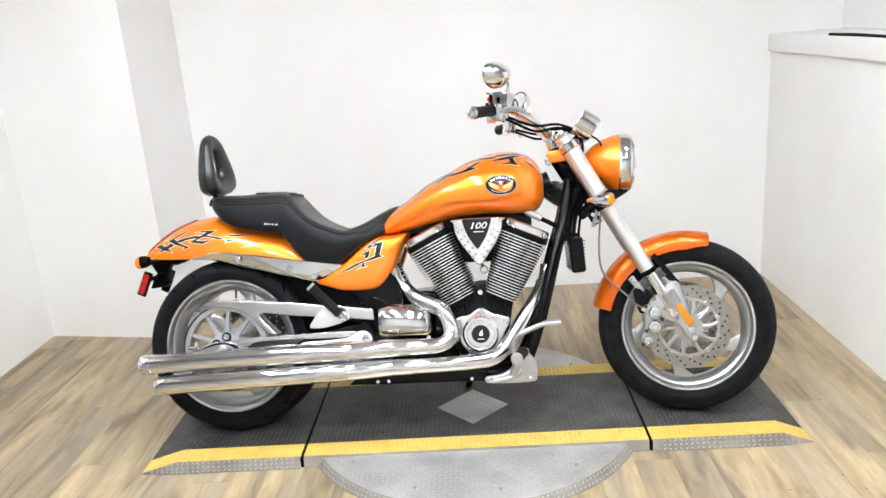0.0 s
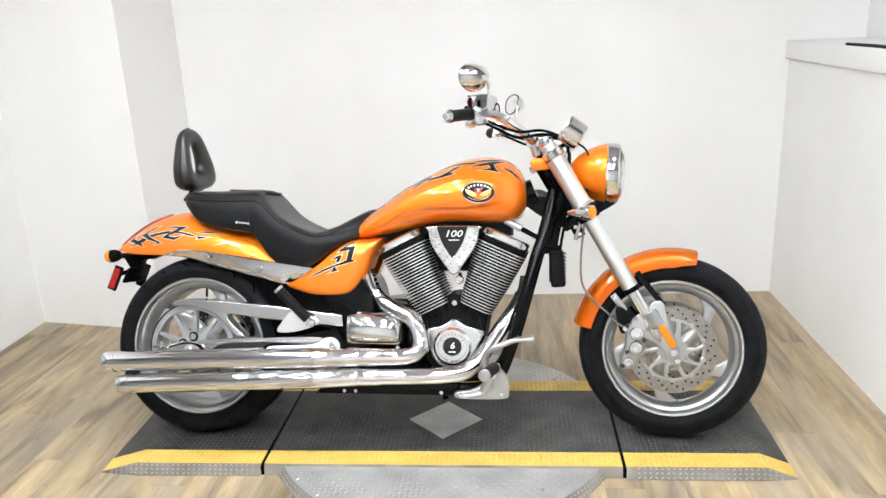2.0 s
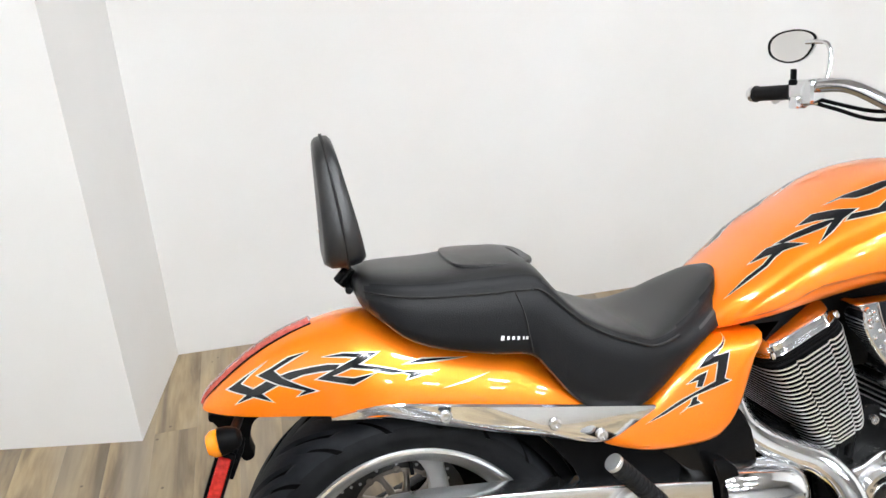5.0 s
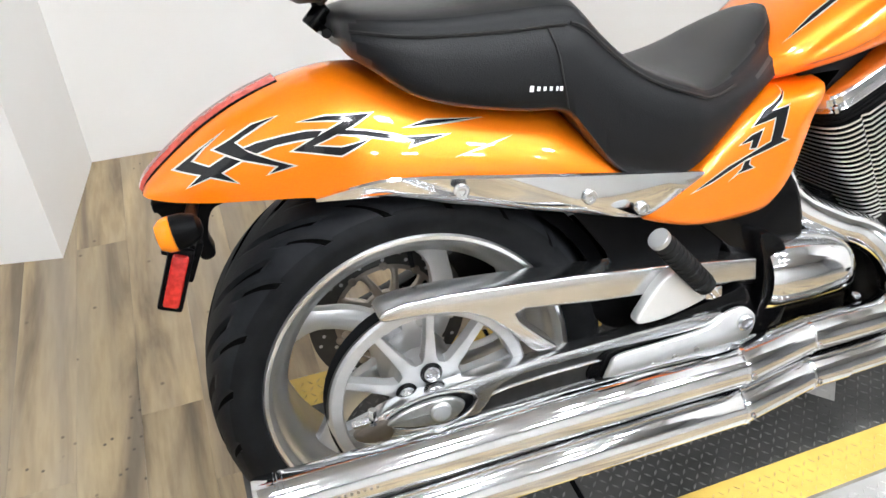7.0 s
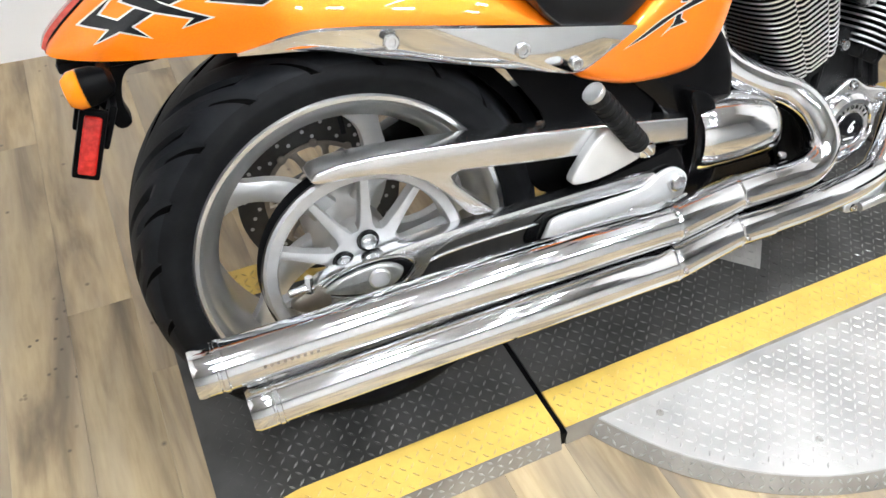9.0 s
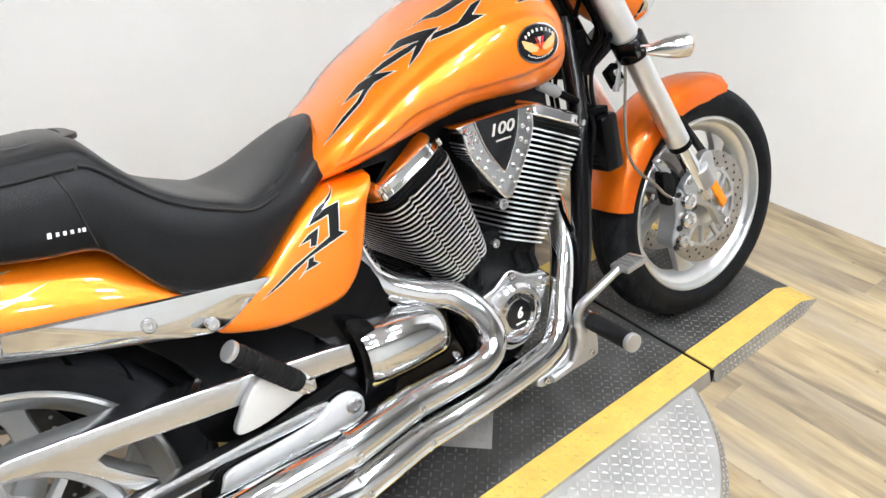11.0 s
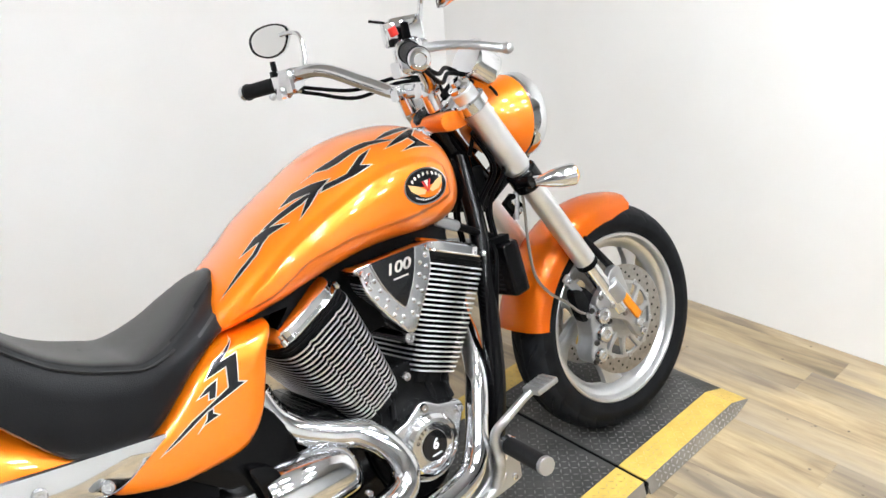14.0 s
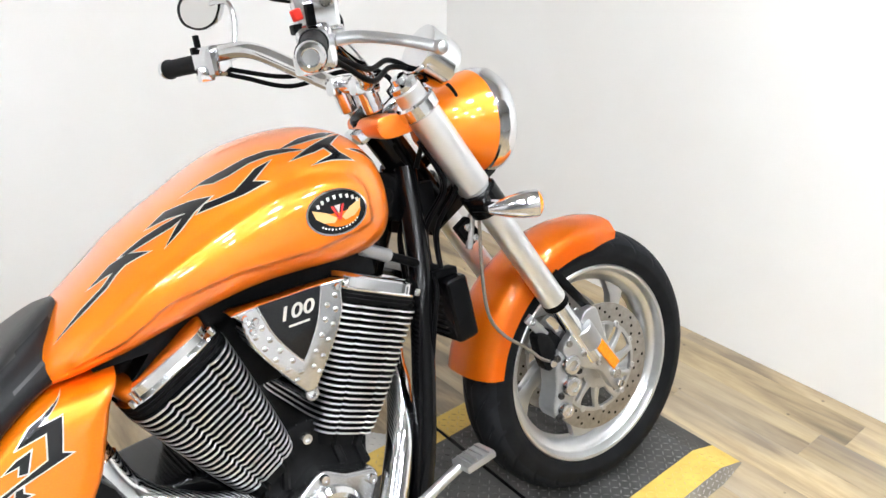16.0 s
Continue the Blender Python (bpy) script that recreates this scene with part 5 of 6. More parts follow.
def v_cover():
    """Chrome studded V with a black centre between the cylinders."""
    half = [(0.086, 0.757), (0.086, 0.742), (0.0815, 0.706), (0.064, 0.672), (0.0395, 0.637), (0.0155, 0.604), (0.006, 0.594)]
    O = rounded([(0.948 - x, z) for x, z in half] + [(0.948 + x, z) for x, z in reversed(half)], 3)
    body = part("air_cleaner_cover", plate(O, -0.176, -0.12, 0.005, 3), CHROME, bike, "chrome studded V-shaped cover marked 100", 40)
    inner = [(0.054, 0.757), (0.05, 0.741), (0.0385, 0.707), (0.022, 0.677), (0.003, 0.651)]
    I = [(0.944 - x, z) for x, z in inner] + [(0.944 + x, z) for x, z in reversed(inner)]
    part("black_insert", plate(I, -0.1785, -0.17, 0.002), BLACK_PRINT, body, "gloss black triangular insert")
    part("insert_edge", tube([(x, -0.1782, z) for x, z in I], 0.0014, 6, 3), POLISHED, body)
    up = Matrix(((1, 0, 0, 0), (0, 0, -1, 0), (0, 1, 0, 0), (0, 0, 0, 1)))
    letters("badge_number", "100", 0.033, Matrix.Translation((0.947, -0.1795, 0.731)) @ Matrix.Diagonal((1.25, 1, 0.92, 1)) @ up, SILVER_PRINT, body, 0.0008, 0.25, 0.012)
    part("badge_bar", block(0.036, 0.001, 0.0032, Matrix.Translation((0.95, -0.1793, 0.7105)), 0), SILVER_PRINT, body)
    for side in (-1, 1):
        for row in range(2):
            for k in range(6 - row):
                t = (k + 0.4 + 0.5 * row) / 5.9
                z = 0.742 - 0.132 * t
                xo = np.interp(z, [q[1] for q in reversed(half)], [q[0] for q in reversed(half)])
                xi = np.interp(z, [q[1] for q in reversed(inner)], [q[0] for q in reversed(inner)]) if z > 0.651 else 0.0
                x = 0.947 + side * (xo + (xi - xo) * (0.3 if row == 0 else 0.68))
                part("stud", lathe([(0.0052, 0), (0.0048, 0.0016), (0.0028, 0.0028), (0.0003, 0.003)], axis_at((x, -0.175, z), (0, -1, 0)), 10), POLISHED, body)
    for x, z in ((0.868, 0.744), (0.883, 0.735), (0.876, 0.722), (1.026, 0.746)):
        part("cover_bolt", bolt((x, -0.176, z), (0, -1, 0), 0.0065, 0.006), CHROME, body)
    part("cross_bolt", bolt((0.962, -0.118, 0.573), (0, -1, 0), 0.015, 0.02), POLISHED, body)
    part("cross_stay", rod((0.962, -0.118, 0.573), (0.95, 0.0, 0.58), 0.012), CHROME, body)
    part("intake", block(0.25, 0.2, 0.15, Matrix.Translation((0.945, 0, 0.675)), 0.02), BLACKM, body)


v_cover()


# ---- exhaust ----
def exhaust():
    """Two stacked pipes: each leaves its cylinder, runs back close to the case, then steps outwards into a long silencer."""
    yu, yl = -0.245, -0.255
    e = part("exhaust_pipe", tube([(0.632, -0.098, 0.59), (0.642, -0.1, 0.556), (0.66, -0.102, 0.522), (0.689, -0.112, 0.493), (0.743, -0.13, 0.463), (0.792, -0.144, 0.442), (0.823, -0.168, 0.412), (0.838, -0.192, 0.365),
                                   (0.826, -0.204, 0.333), (0.79, -0.213, 0.318), (0.74, -0.217, 0.316), (0.62, -0.217, 0.314)], 0.0295, 28, 8), CHROME, bike, "chrome upper exhaust header and silencer")
    # sleeve that paints the orange-brown reflection on the header's end
    part("header_collar", tube([(0.628, -0.096, 0.605), (0.634, -0.098, 0.58), (0.642, -0.1, 0.556), (0.656, -0.102, 0.528)], 0.0262, 20, 6), BROWN_REFLECTION, e, "header end with a painted orange-brown reflection")
    f = part("exhaust_pipe", tube([(1.188, -0.018, 0.575, 0.022), (1.18, -0.03, 0.53, 0.022), (1.16, -0.064, 0.484, 0.0225), (1.118, -0.118, 0.424, 0.023), (1.062, -0.158, 0.346, 0.025), (1.016, -0.186, 0.288, 0.0265), (0.955, -0.205, 0.26, 0.027),
                                   (0.8, -0.225, 0.2535, 0.0275), (0.62, -0.23, 0.25, 0.0275)], 0.0275, 28, 8), CHROME, bike, "chrome lower exhaust header and silencer")
    part("header_shield", tube([(1.172, -0.04, 0.51), (1.16, -0.064, 0.484), (1.118, -0.118, 0.424), (1.066, -0.156, 0.351)], 0.0262, 20, 6), CHROME, f, "chrome header shield")
    for ob, y, zs, x1, yh, r in ((e, yu, (0.3145, 0.314, 0.3055, 0.293), -0.25, -0.217, 0.0352), (f, yl, (0.25, 0.2455, 0.2325, 0.2185), -0.192, -0.23, 0.0336)):
        za, zb, zc, zd = zs
        # sleeve over the header, the sloping step, the long straight barrel
        part("step_pipe", tube([(0.7, yh + 0.001, za + 0.0005, r - 0.0045), (0.63, yh, za, r - 0.0038), (0.622, yh, za, r - 0.0025), (0.48, y, zb, r - 0.0008), (0.474, y, zb, r - 0.0004)], r, 32, 3, smooth=False), CHROME, ob, "chrome pipe that steps outwards", 50)
        part("silencer", tube([(0.477, y, zb, r - 0.003), (0.475, y, zb, r), (0.15, y, zc, r), (x1, y, zd, r)], r, 40, 3, smooth=False), CHROME, ob, "long chrome silencer", 50)
        tip = Vector((x1 + 0.004, y, zd))
        back = (tip - Vector((0.15, y, zc))).normalized()
        part("end_cap", lathe([(r - 0.009, -0.05), (r - 0.001, -0.009), (r + 0.0016, -0.007), (r + 0.0016, -0.001), (r - 0.0012, 0.001), (r + 0.0006, 0.004), (r + 0.0006, 0.027), (r - 0.002, 0.034), (r - 0.006, 0.034), (r - 0.008, 0.02), (r - 0.009, -0.05)], axis_at(tip, back), 40), CHROME, ob, "rolled chrome end cap", 30)
        part("pipe_bore", lathe([(r - 0.0085, 0), (0.001, 0.001)], axis_at(tip, back), 24), BLACKM, ob)
        for x, yy, z, q in ((0.626, yh, za, r - 0.0035), (0.4765, y, zb, r - 0.0006)):
            part("seam_ring", lathe([(q - 0.003, -0.0035), (q + 0.0016, -0.003), (q + 0.0016, 0.003), (q - 0.003, 0.0035)], axis_at((x, yy, z), (1, -0.1, 0)), 36), CHROME, ob)
            part("seam_bolt", bolt((x + 0.006, yy - q * 0.97, z - q * 0.1), (0, -1, 0), 0.0055, 0.0045, True), POLISHED, ob)
    for i in range(9):
        part("stamp_bar", block(0.004, 0.001, 0.005, Matrix.Translation((-0.19 + 0.009 * i, yu - 0.0351, 0.2975)) @ pose(0, 0, 0, 5, 10, 0), 0), STEEL, e)


exhaust()


# ---- frame, pegs, controls ----
def frame_parts():
    for s in (-1, 1):
        part("frame_tube", tube([(1.288, s * 0.025, 0.88), (1.268, s * 0.052, 0.79), (1.246, s * 0.08, 0.706), (1.222, s * 0.1, 0.632), (1.183, s * 0.122, 0.49), (1.146, s * 0.138, 0.37), (1.098, s * 0.14, 0.25), (1.04, s * 0.13, 0.2), (0.9, s * 0.115, 0.19)], 0.0225, 16), BLACK, bike, "gloss black frame downtube")
    part("steering_head", rod(HEAD + Vector((-0.015, 0, 0.0)), HEAD + Vector((0.1, 0, -0.2)), 0.034), BLACK, bike, "black steering head")
    part("head_gusset", plate(rounded([(1.17, 0.868), (1.24, 0.885), (1.3, 0.845), (1.315, 0.8), (1.275, 0.775), (1.225, 0.8), (1.18, 0.838)], 4), -0.035, 0.035, 0.01), BLACK, bike, "black frame gusset", 40)
    part("ignition_barrel", rod((1.215, -0.03, 0.845), (1.215, -0.062, 0.845), 0.016, 16), PLASTIC, bike, "black ignition lock")
    part("backbone", tube([(0.6, 0, 0.7), (0.8, 0, 0.75), (1.0, 0, 0.8), (1.22, 0, 0.88)], 0.045, 16), BLACK, bike)
    ox = part("oil_cooler", block(0.05, 0.262, 0.128, Matrix.Translation((1.296, 0.0, 0.61)) @ pose(0, 0, 0, 0, -4, 0), 0.012, 3), BLACK, bike, "gloss black oil cooler on the frame")
    for k in range(9):
        part("cooler_fin", block(0.058, 0.2, 0.003, Matrix.Translation((1.298, 0.0, 0.563 + 0.012 * k)), 0.001), BLACKM, ox)
    part("cooler_bracket", block(0.05, 0.03, 0.014, Matrix.Translation((1.285, -0.095, 0.682)), 0.003), PLASTIC, ox)
    part("cable_sleeve", rod((1.155, -0.1, 0.757), (1.285, -0.085, 0.686), 0.0085), PLASTIC, bike, "black cable sleeve")
    part("sleeve_end", rod((1.12, -0.1, 0.776), (1.175, -0.1, 0.746), 0.0125), CAST, bike, "grey cable adjuster")
    part("cable", tube([(1.27, -0.085, 0.69), (1.25, -0.12, 0.66), (1.225, -0.13, 0.6), (1.2, -0.125, 0.5)], 0.0045, 8), PLASTIC, bike, "black cable")
    for y, dx in ((-0.07, 0), (-0.05, 0.02), (-0.09, -0.01), (0.03, 0.01), (-0.03, -0.03), (-0.06, 0.035), (-0.1, 0.01)):
        part("wiring", tube([(1.3 + dx, y, 0.93), (1.33 + dx, y - 0.01, 0.84), (1.29 + dx, y + 0.02, 0.76), (1.27 + dx, y, 0.66)], 0.005, 8), PLASTIC, bike, "black wiring at the steering head")
    part("regulator", block(0.06, 0.1, 0.1, Matrix.Translation((1.3, 0.0, 0.8)), 0.008), BLACKM, bike, "black box behind the forks")
    # passenger peg, folded up
    br = part("peg_bracket", plate(rounded([(0.327, 0.398), (0.345, 0.43), (0.369, 0.46), (0.39, 0.472), (0.412, 0.462), (0.452, 0.444), (0.472, 0.426), (0.445, 0.41), (0.398, 0.397), (0.355, 0.392)], 4), -0.192, -0.17, 0.005, 3), WHITE_METAL, bike, "cast silver passenger peg bracket", 40)
    a, b = Vector((0.452, -0.199, 0.43)), Vector((0.345, -0.216, 0.546))
    part("peg_hinge", join(rod(a - (b - a) * 0.06, a + (b - a) * 0.1, 0.012), block(0.03, 0.02, 0.02, Matrix.Translation(a), 0.004)), CHROME, br)
    part("peg_rubber", tube([a + (b - a) * f for f in (0.1, 0.4, 0.7, 0.97)], 0.0165, 20, 4, smooth=False), GRIP, br, "black ribbed rubber peg")
    for k in range(11):
        q = a + (b - a) * (0.16 + 0.072 * k)
        part("rib", lathe([(0.016, -0.0022), (0.0182, -0.0012), (0.0182, 0.0012), (0.016, 0.0022)], axis_at(q, b - a), 20), GRIP, br)
    part("peg_cap", rod(a + (b - a) * 0.97, b + (b - a) * 0.03, 0.017, 20), SATIN, br, "silver peg end")
    # rider's peg, mount and brake pedal
    mt = part("peg_mount", plate(rounded([(0.952, 0.175), (1.002, 0.17), (1.114, 0.173), (1.132, 0.19), (1.13, 0.24), (1.102, 0.276), (1.074, 0.283), (1.049, 0.261), (1.043, 0.225), (1.002, 0.202), (0.952, 0.194)], 4), -0.182, -0.154, 0.006, 3), SATIN, bike, "satin silver rider peg mount", 40)
    part("mount_bolt", bolt((1.078, -0.182, 0.253), (0, -1, 0), 0.016, 0.012), CHROME, mt)
    part("mount_bolt", bolt((0.969, -0.182, 0.184), (0, -1, 0), 0.008, 0.006), CHROME, mt)
    part("mount_bolt", bolt((1.108, -0.182, 0.19), (0, -1, 0), 0.008, 0.006), CHROME, mt)
    part("peg_rubber", rod((1.086, -0.215, 0.285), (1.064, -0.34, 0.284), 0.019, 20), GRIP, mt, "black rubber rider peg")
    part("peg_cap", rod((1.064, -0.338, 0.284), (1.062, -0.35, 0.284), 0.0195, 20), SATIN, mt, "silver peg end")
    part("peg_hinge", block(0.035, 0.03, 0.03, Matrix.Translation((1.089, -0.205, 0.283)), 0.006), CHROME, mt)
    part("brake_pedal", tube([(1.044, -0.192, 0.2, 0.011), (1.064, -0.198, 0.245, 0.013), (1.058, -0.206, 0.297, 0.012), (1.061, -0.216, 0.33, 0.0105), (1.085, -0.23, 0.352, 0.0095), (1.125, -0.235, 0.37, 0.009), (1.165, -0.238, 0.384, 0.009)], 0.01, 14), SATIN, mt, "satin silver brake pedal")
    part("pedal_pad", block(0.065, 0.05, 0.014, Matrix.Translation((1.186, -0.242, 0.386)) @ pose(0, 0, 0, 0, -5, 0), 0.005), SATIN, mt)
    for k in range(4):
        part("pad_rib", block(0.003, 0.042, 0.004, Matrix.Translation((1.166 + 0.013 * k, -0.242, 0.3925 + 0.0011 * k)) @ pose(0, 0, 0, 0, -5, 0), 0.001), CAST, mt)
    part("pedal_arm", tube([(1.078, -0.188, 0.215), (1.033, -0.186, 0.19), (0.984, -0.184, 0.182)], 0.01, 12), SATIN, mt)
    part("side_stand", tube([(0.9, 0.16, 0.2), (0.86, 0.24, 0.08), (0.83, 0.3, -0.045)], 0.012, 12), BLACK, bike, "black side stand")
    part("stand_foot", block(0.07, 0.06, 0.008, Matrix.Translation((0.83, 0.305, -0.068)) @ pose(0, 0, 0, 15.5, 0, 0), 0.003), BLACK, bike)


frame_parts()


# ---- front end ----
def front_end():
    m = wheel_frame(XF, ZF)
    w = fpart("front_wheel", rim(0.234, 0.052, m), WHEEL, bike, "cast aluminium front wheel with curved spokes", 50)
    fpart("tyre", tyre(0.315, 0.066, 0.234, 0.052, m, "front"), [RUBBER, RUBBER, SIDEWALL], w, "black front tyre", 60)
    for k in range(5):
        fpart("spoke", spoke(0.035, 0.198, 0.024, 0.018, 0.55, 0.0, 0.0, radians(72 * k + 20), m), SATIN, w)
    fpart("hub", lathe([(0.02, -0.075), (0.04, -0.07), (0.045, -0.03), (0.045, 0.03), (0.04, 0.07), (0.02, 0.075)], m, 36), SATIN, w)
    disc_brake(0.15, 0.105, 0.068, m, "brake_disc", w, fpart, carrier=SATIN)
    disc_brake(0.15, 0.105, -0.068, m, "brake_disc", w, fpart, carrier=SATIN)
    fpart("axle", rod((XF, 0.13, ZF), (XF, -0.13, ZF), 0.012), POLISHED, w)
    for s in (-1, 1):
        y = s * 0.107
        def at(z, dx=0.0):
            return (1.281 + 0.349 * (1.019 - z) / 0.614 + dx, y, z)
        leg = fpart("fork_leg", rod(at(1.035), at(0.545), 0.0275, 28), FORK, bike, "brushed aluminium inverted fork leg")
        fpart("fork_shroud", rod(at(1.0), at(0.828), 0.0325, 28), FORK, leg, "brushed fork shroud")
        fpart("fork_cap", lathe([(0.024, 0), (0.0265, 0.004), (0.0265, 0.012), (0.016, 0.016), (0.014, 0.026), (0.001, 0.027)], axis_at(at(1.033), RAKE), 28), CHROME, leg, "chrome fork cap")
        fpart("dust_seal", rod(at(0.552), at(0.536), 0.0285, 24), PLASTIC, leg)
        fpart("fork_tube", rod(at(0.54), at(0.385), 0.0215, 24), CHROME, leg, "chrome inner fork tube")
        fpart("axle_carrier", plate(rounded([(1.6, 0.47), (1.62, 0.5), (1.652, 0.502), (1.664, 0.465), (1.676, 0.42), (1.704, 0.34), (1.712, 0.3), (1.698, 0.286), (1.68, 0.298), (1.652, 0.346), (1.616, 0.368), (1.592, 0.382), (1.568, 0.406), (1.55, 0.432), (1.572, 0.457)], 4), y - 0.011, y + 0.011, 0.004, 3), SATIN, leg, "cast silver axle carrier", 40)
        fpart("tube_collar", rod((1.607, y, 0.47), (1.636, y, 0.418), 0.029, 20), CAST, leg, "cast collar round the fork tube")
        for bx, bz in ((1.565, 0.446), (1.602, 0.41), (1.642, 0.375)):
            fpart("carrier_bolt", bolt((bx, y + s * 0.014, bz), (0, s, 0), 0.0075, 0.006), STEEL, leg)
        fpart("axle_nut", bolt((1.698, y + s * 0.014, 0.304), (0, s, 0), 0.012, 0.008, True), CHROME, leg)
        fpart("reflector", block(0.024, 0.009, 0.086, Matrix.Translation((1.667, y + s * 0.0175, 0.388)) @ pose(0, 0, 0, 0, -33, 0), 0.0043, 3), AMBER_BRIGHT, leg, "amber side reflector")
        if s < 0:
            cal = rounded([(1.548, 0.428), (1.585, 0.425), (1.6, 0.395), (1.597, 0.345), (1.578, 0.312), (1.56, 0.275), (1.527, 0.272), (1.515, 0.3), (1.53, 0.345), (1.532, 0.395)], 4)
            fpart("caliper", plate(cal, -0.108, -0.05, 0.008, 3), CAST, leg, "cast silver brake caliper", 40)
            for bx, bz, br in ((1.569, 0.394, 0.0235), (1.565, 0.345, 0.0235), (1.541, 0.295, 0.018)):
                fpart("piston_cap", lathe([(br, 0), (br, 0.012), (br * 0.86, 0.017), (br * 0.5, 0.018), (br * 0.45, 0.0155), (0.001, 0.015)], axis_at((bx, -0.107, bz), (0, -1, 0)), 28), POLISHED, leg, "polished caliper piston housing")
            for bx, bz in ((1.537, 0.418), (1.592, 0.37), (1.536, 0.33), (1.522, 0.282)):
                fpart("caliper_bolt", bolt((bx, -0.109, bz), (0, -1, 0), 0.008, 0.008, True), DARKENED_STEEL, leg)
            fpart("caliper_mount", plate(rounded([(1.5, 0.478), (1.527, 0.475), (1.545, 0.44), (1.54, 0.4), (1.518, 0.392), (1.504, 0.43)], 4), -0.1, -0.07, 0.005, 2), BLACKM, leg, "black caliper mount", 40)
            fpart("banjo", rod((1.53, -0.092, 0.408), (1.53, -0.108, 0.408), 0.009, 14), CHROME, leg)
            fpart("brake_hose", tube([(1.402, -0.09, 0.8), (1.392, -0.1, 0.74), (1.383, -0.1, 0.637), (1.388, -0.1, 0.56), (1.42, -0.1, 0.508), (1.466, -0.1, 0.467), (1.503, -0.1, 0.428), (1.53, -0.098, 0.41)], 0.0036, 10), HOSE, leg, "braided brake hose")
        fpart("fender_bracket", block(0.022, 0.008, 0.085, Matrix.Translation((1.515, y * 0.8, 0.488)) @ pose(0, 0, 0, 0, -37, 0), 0.003), CAST, leg, "silver mudguard bracket")
        fpart("fender_bracket", block(0.02, 0.01, 0.14, Matrix.Translation((1.612, y * 0.86, 0.545)) @ pose(0, 0, 0, 0, -38, 0), 0.003), BLACK, leg, "black mudguard bracket")
        fpart("bracket_bolt", bolt((1.497, y * 0.8 + s * 0.004, 0.51), (0, s, 0), 0.0075, 0.005), CHROME, leg)
        fpart("bracket_foot", block(0.05, 0.03, 0.06, Matrix.Translation((1.545, y * 0.72, 0.44)) @ pose(0, 0, 0, 0, -40, 0), 0.006), BLACKM, leg)
    hose = fpart("hose_bracket", block(0.035, 0.022, 0.05, Matrix.Translation((1.372, -0.085, 0.742)) @ pose(0, 0, 0, 0, -30, 0), 0.004), PLASTIC, bike, "black hose bracket below the fork clamp")
    for bx, bz in ((1.366, 0.754), (1.38, 0.73)):
        fpart("bracket_bolt", bolt((bx, -0.096, bz), (0, -1, 0), 0.008, 0.005), POLISHED, hose)
    fpart("hose_union", rod((1.385, -0.09, 0.775), (1.365, -0.095, 0.71), 0.0075, 12), CAST, hose)
    # triple clamps
    def clamp(z, h, mat, name, parent, label=""):
        c = Vector((1.281 + 0.349 * (1.019 - z) / 0.614, 0, z))
        fr = axis_at(c, RAKE)
        bits = [lathe([(0.034, -h / 2), (0.038, -h / 2 + 0.004), (0.038, h / 2 - 0.004), (0.034, h / 2)], axis_at(c + Vector((0, s * 0.107, 0)), RAKE), 28) for s in (-1, 1)]
        bits.append(block(0.06, 0.2, h * 0.9, fr @ Matrix.Translation((0, 0, 0)) @ Matrix.Rotation(0, 4, "Z"), 0.008))
        return fpart(name, join(*bits), mat, parent, label, 40)
    clamp(0.802, 0.05, BLACK, "lower_clamp", bike, "black lower fork clamp")
    upper = clamp(1.0, 0.03, CHROME, "upper_clamp", bike, "chrome upper fork clamp")
    # orange cowl between the clamps
    fpart("clamp_cowl", plate(rounded([(1.212, 0.972), (1.22, 0.99), (1.268, 0.992), (1.29, 0.98), (1.295, 0.96), (1.262, 0.952), (1.225, 0.952)], 4), -0.094, 0.03, 0.006, 2), ORANGE, upper, "orange cowl behind the forks", 40)
    for bx in (-0.06, 0.0):
        fpart("cowl_bolt", bolt((1.262, bx, 0.9915), (0, 0, 1), 0.007, 0.005), DARKENED_STEEL, upper)
    # signals
    for s in (-1, 1):
        sg = fpart("turn_signal", rod((1.392, s * 0.13, 0.802), (1.397, s * 0.225, 0.805), 0.008, 12), CHROME, bike, "chrome front turn signal with amber lens")
        fpart("signal_mount", rod((1.38, s * 0.108, 0.8), (1.393, s * 0.145, 0.8), 0.019, 18), BLACK, sg)
        S = [(0.007, -0.062), (0.012, -0.048), (0.0195, -0.024), (0.0242, 0.0), (0.0245, 0.022), (0.0235, 0.028), (0.0215, 0.028)]
        fpart("signal_body", lathe(S, axis_at((1.4, s * 0.238, 0.806), (0.86, s * 0.5, 0)), 28), CHROME, sg, "chrome bullet housing")
        fpart("signal_lens", lathe([(0.0215, 0.024), (0.02, 0.0305), (0.013, 0.035), (0.001, 0.0365)], axis_at((1.4, s * 0.238, 0.806), (0.86, s * 0.5, 0)), 28), AMBER, sg, "amber lens")
    # headlamp
    ax = axis_at((1.47, 0, 0.937), (1, 0, -0.05)) @ Matrix.Scale(1.04, 4)
    hl = fpart("headlamp", lathe([(0.004, -0.128), (0.03, -0.12), (0.058, -0.095), (0.08, -0.062), (0.094, -0.03), (0.0995, -0.002), (0.0985, 0.0)], ax, 56), ORANGE, bike, "orange teardrop headlamp with clear lens")
    fpart("bezel", lathe([(0.0985, -0.001), (0.102, 0.003), (0.1028, 0.018), (0.101, 0.034), (0.096, 0.042), (0.0915, 0.042), (0.089, 0.036), (0.086, 0.01), (0.06, -0.015), (0.001, -0.03)], ax, 56), CHROME, hl, "chrome headlamp bezel", 30)
    fpart("lens", lathe([(0.0892, 0.036), (0.087, 0.043), (0.07, 0.053), (0.04, 0.059), (0.001, 0.061)], ax, 56), GLASS, hl, "clear headlamp lens")
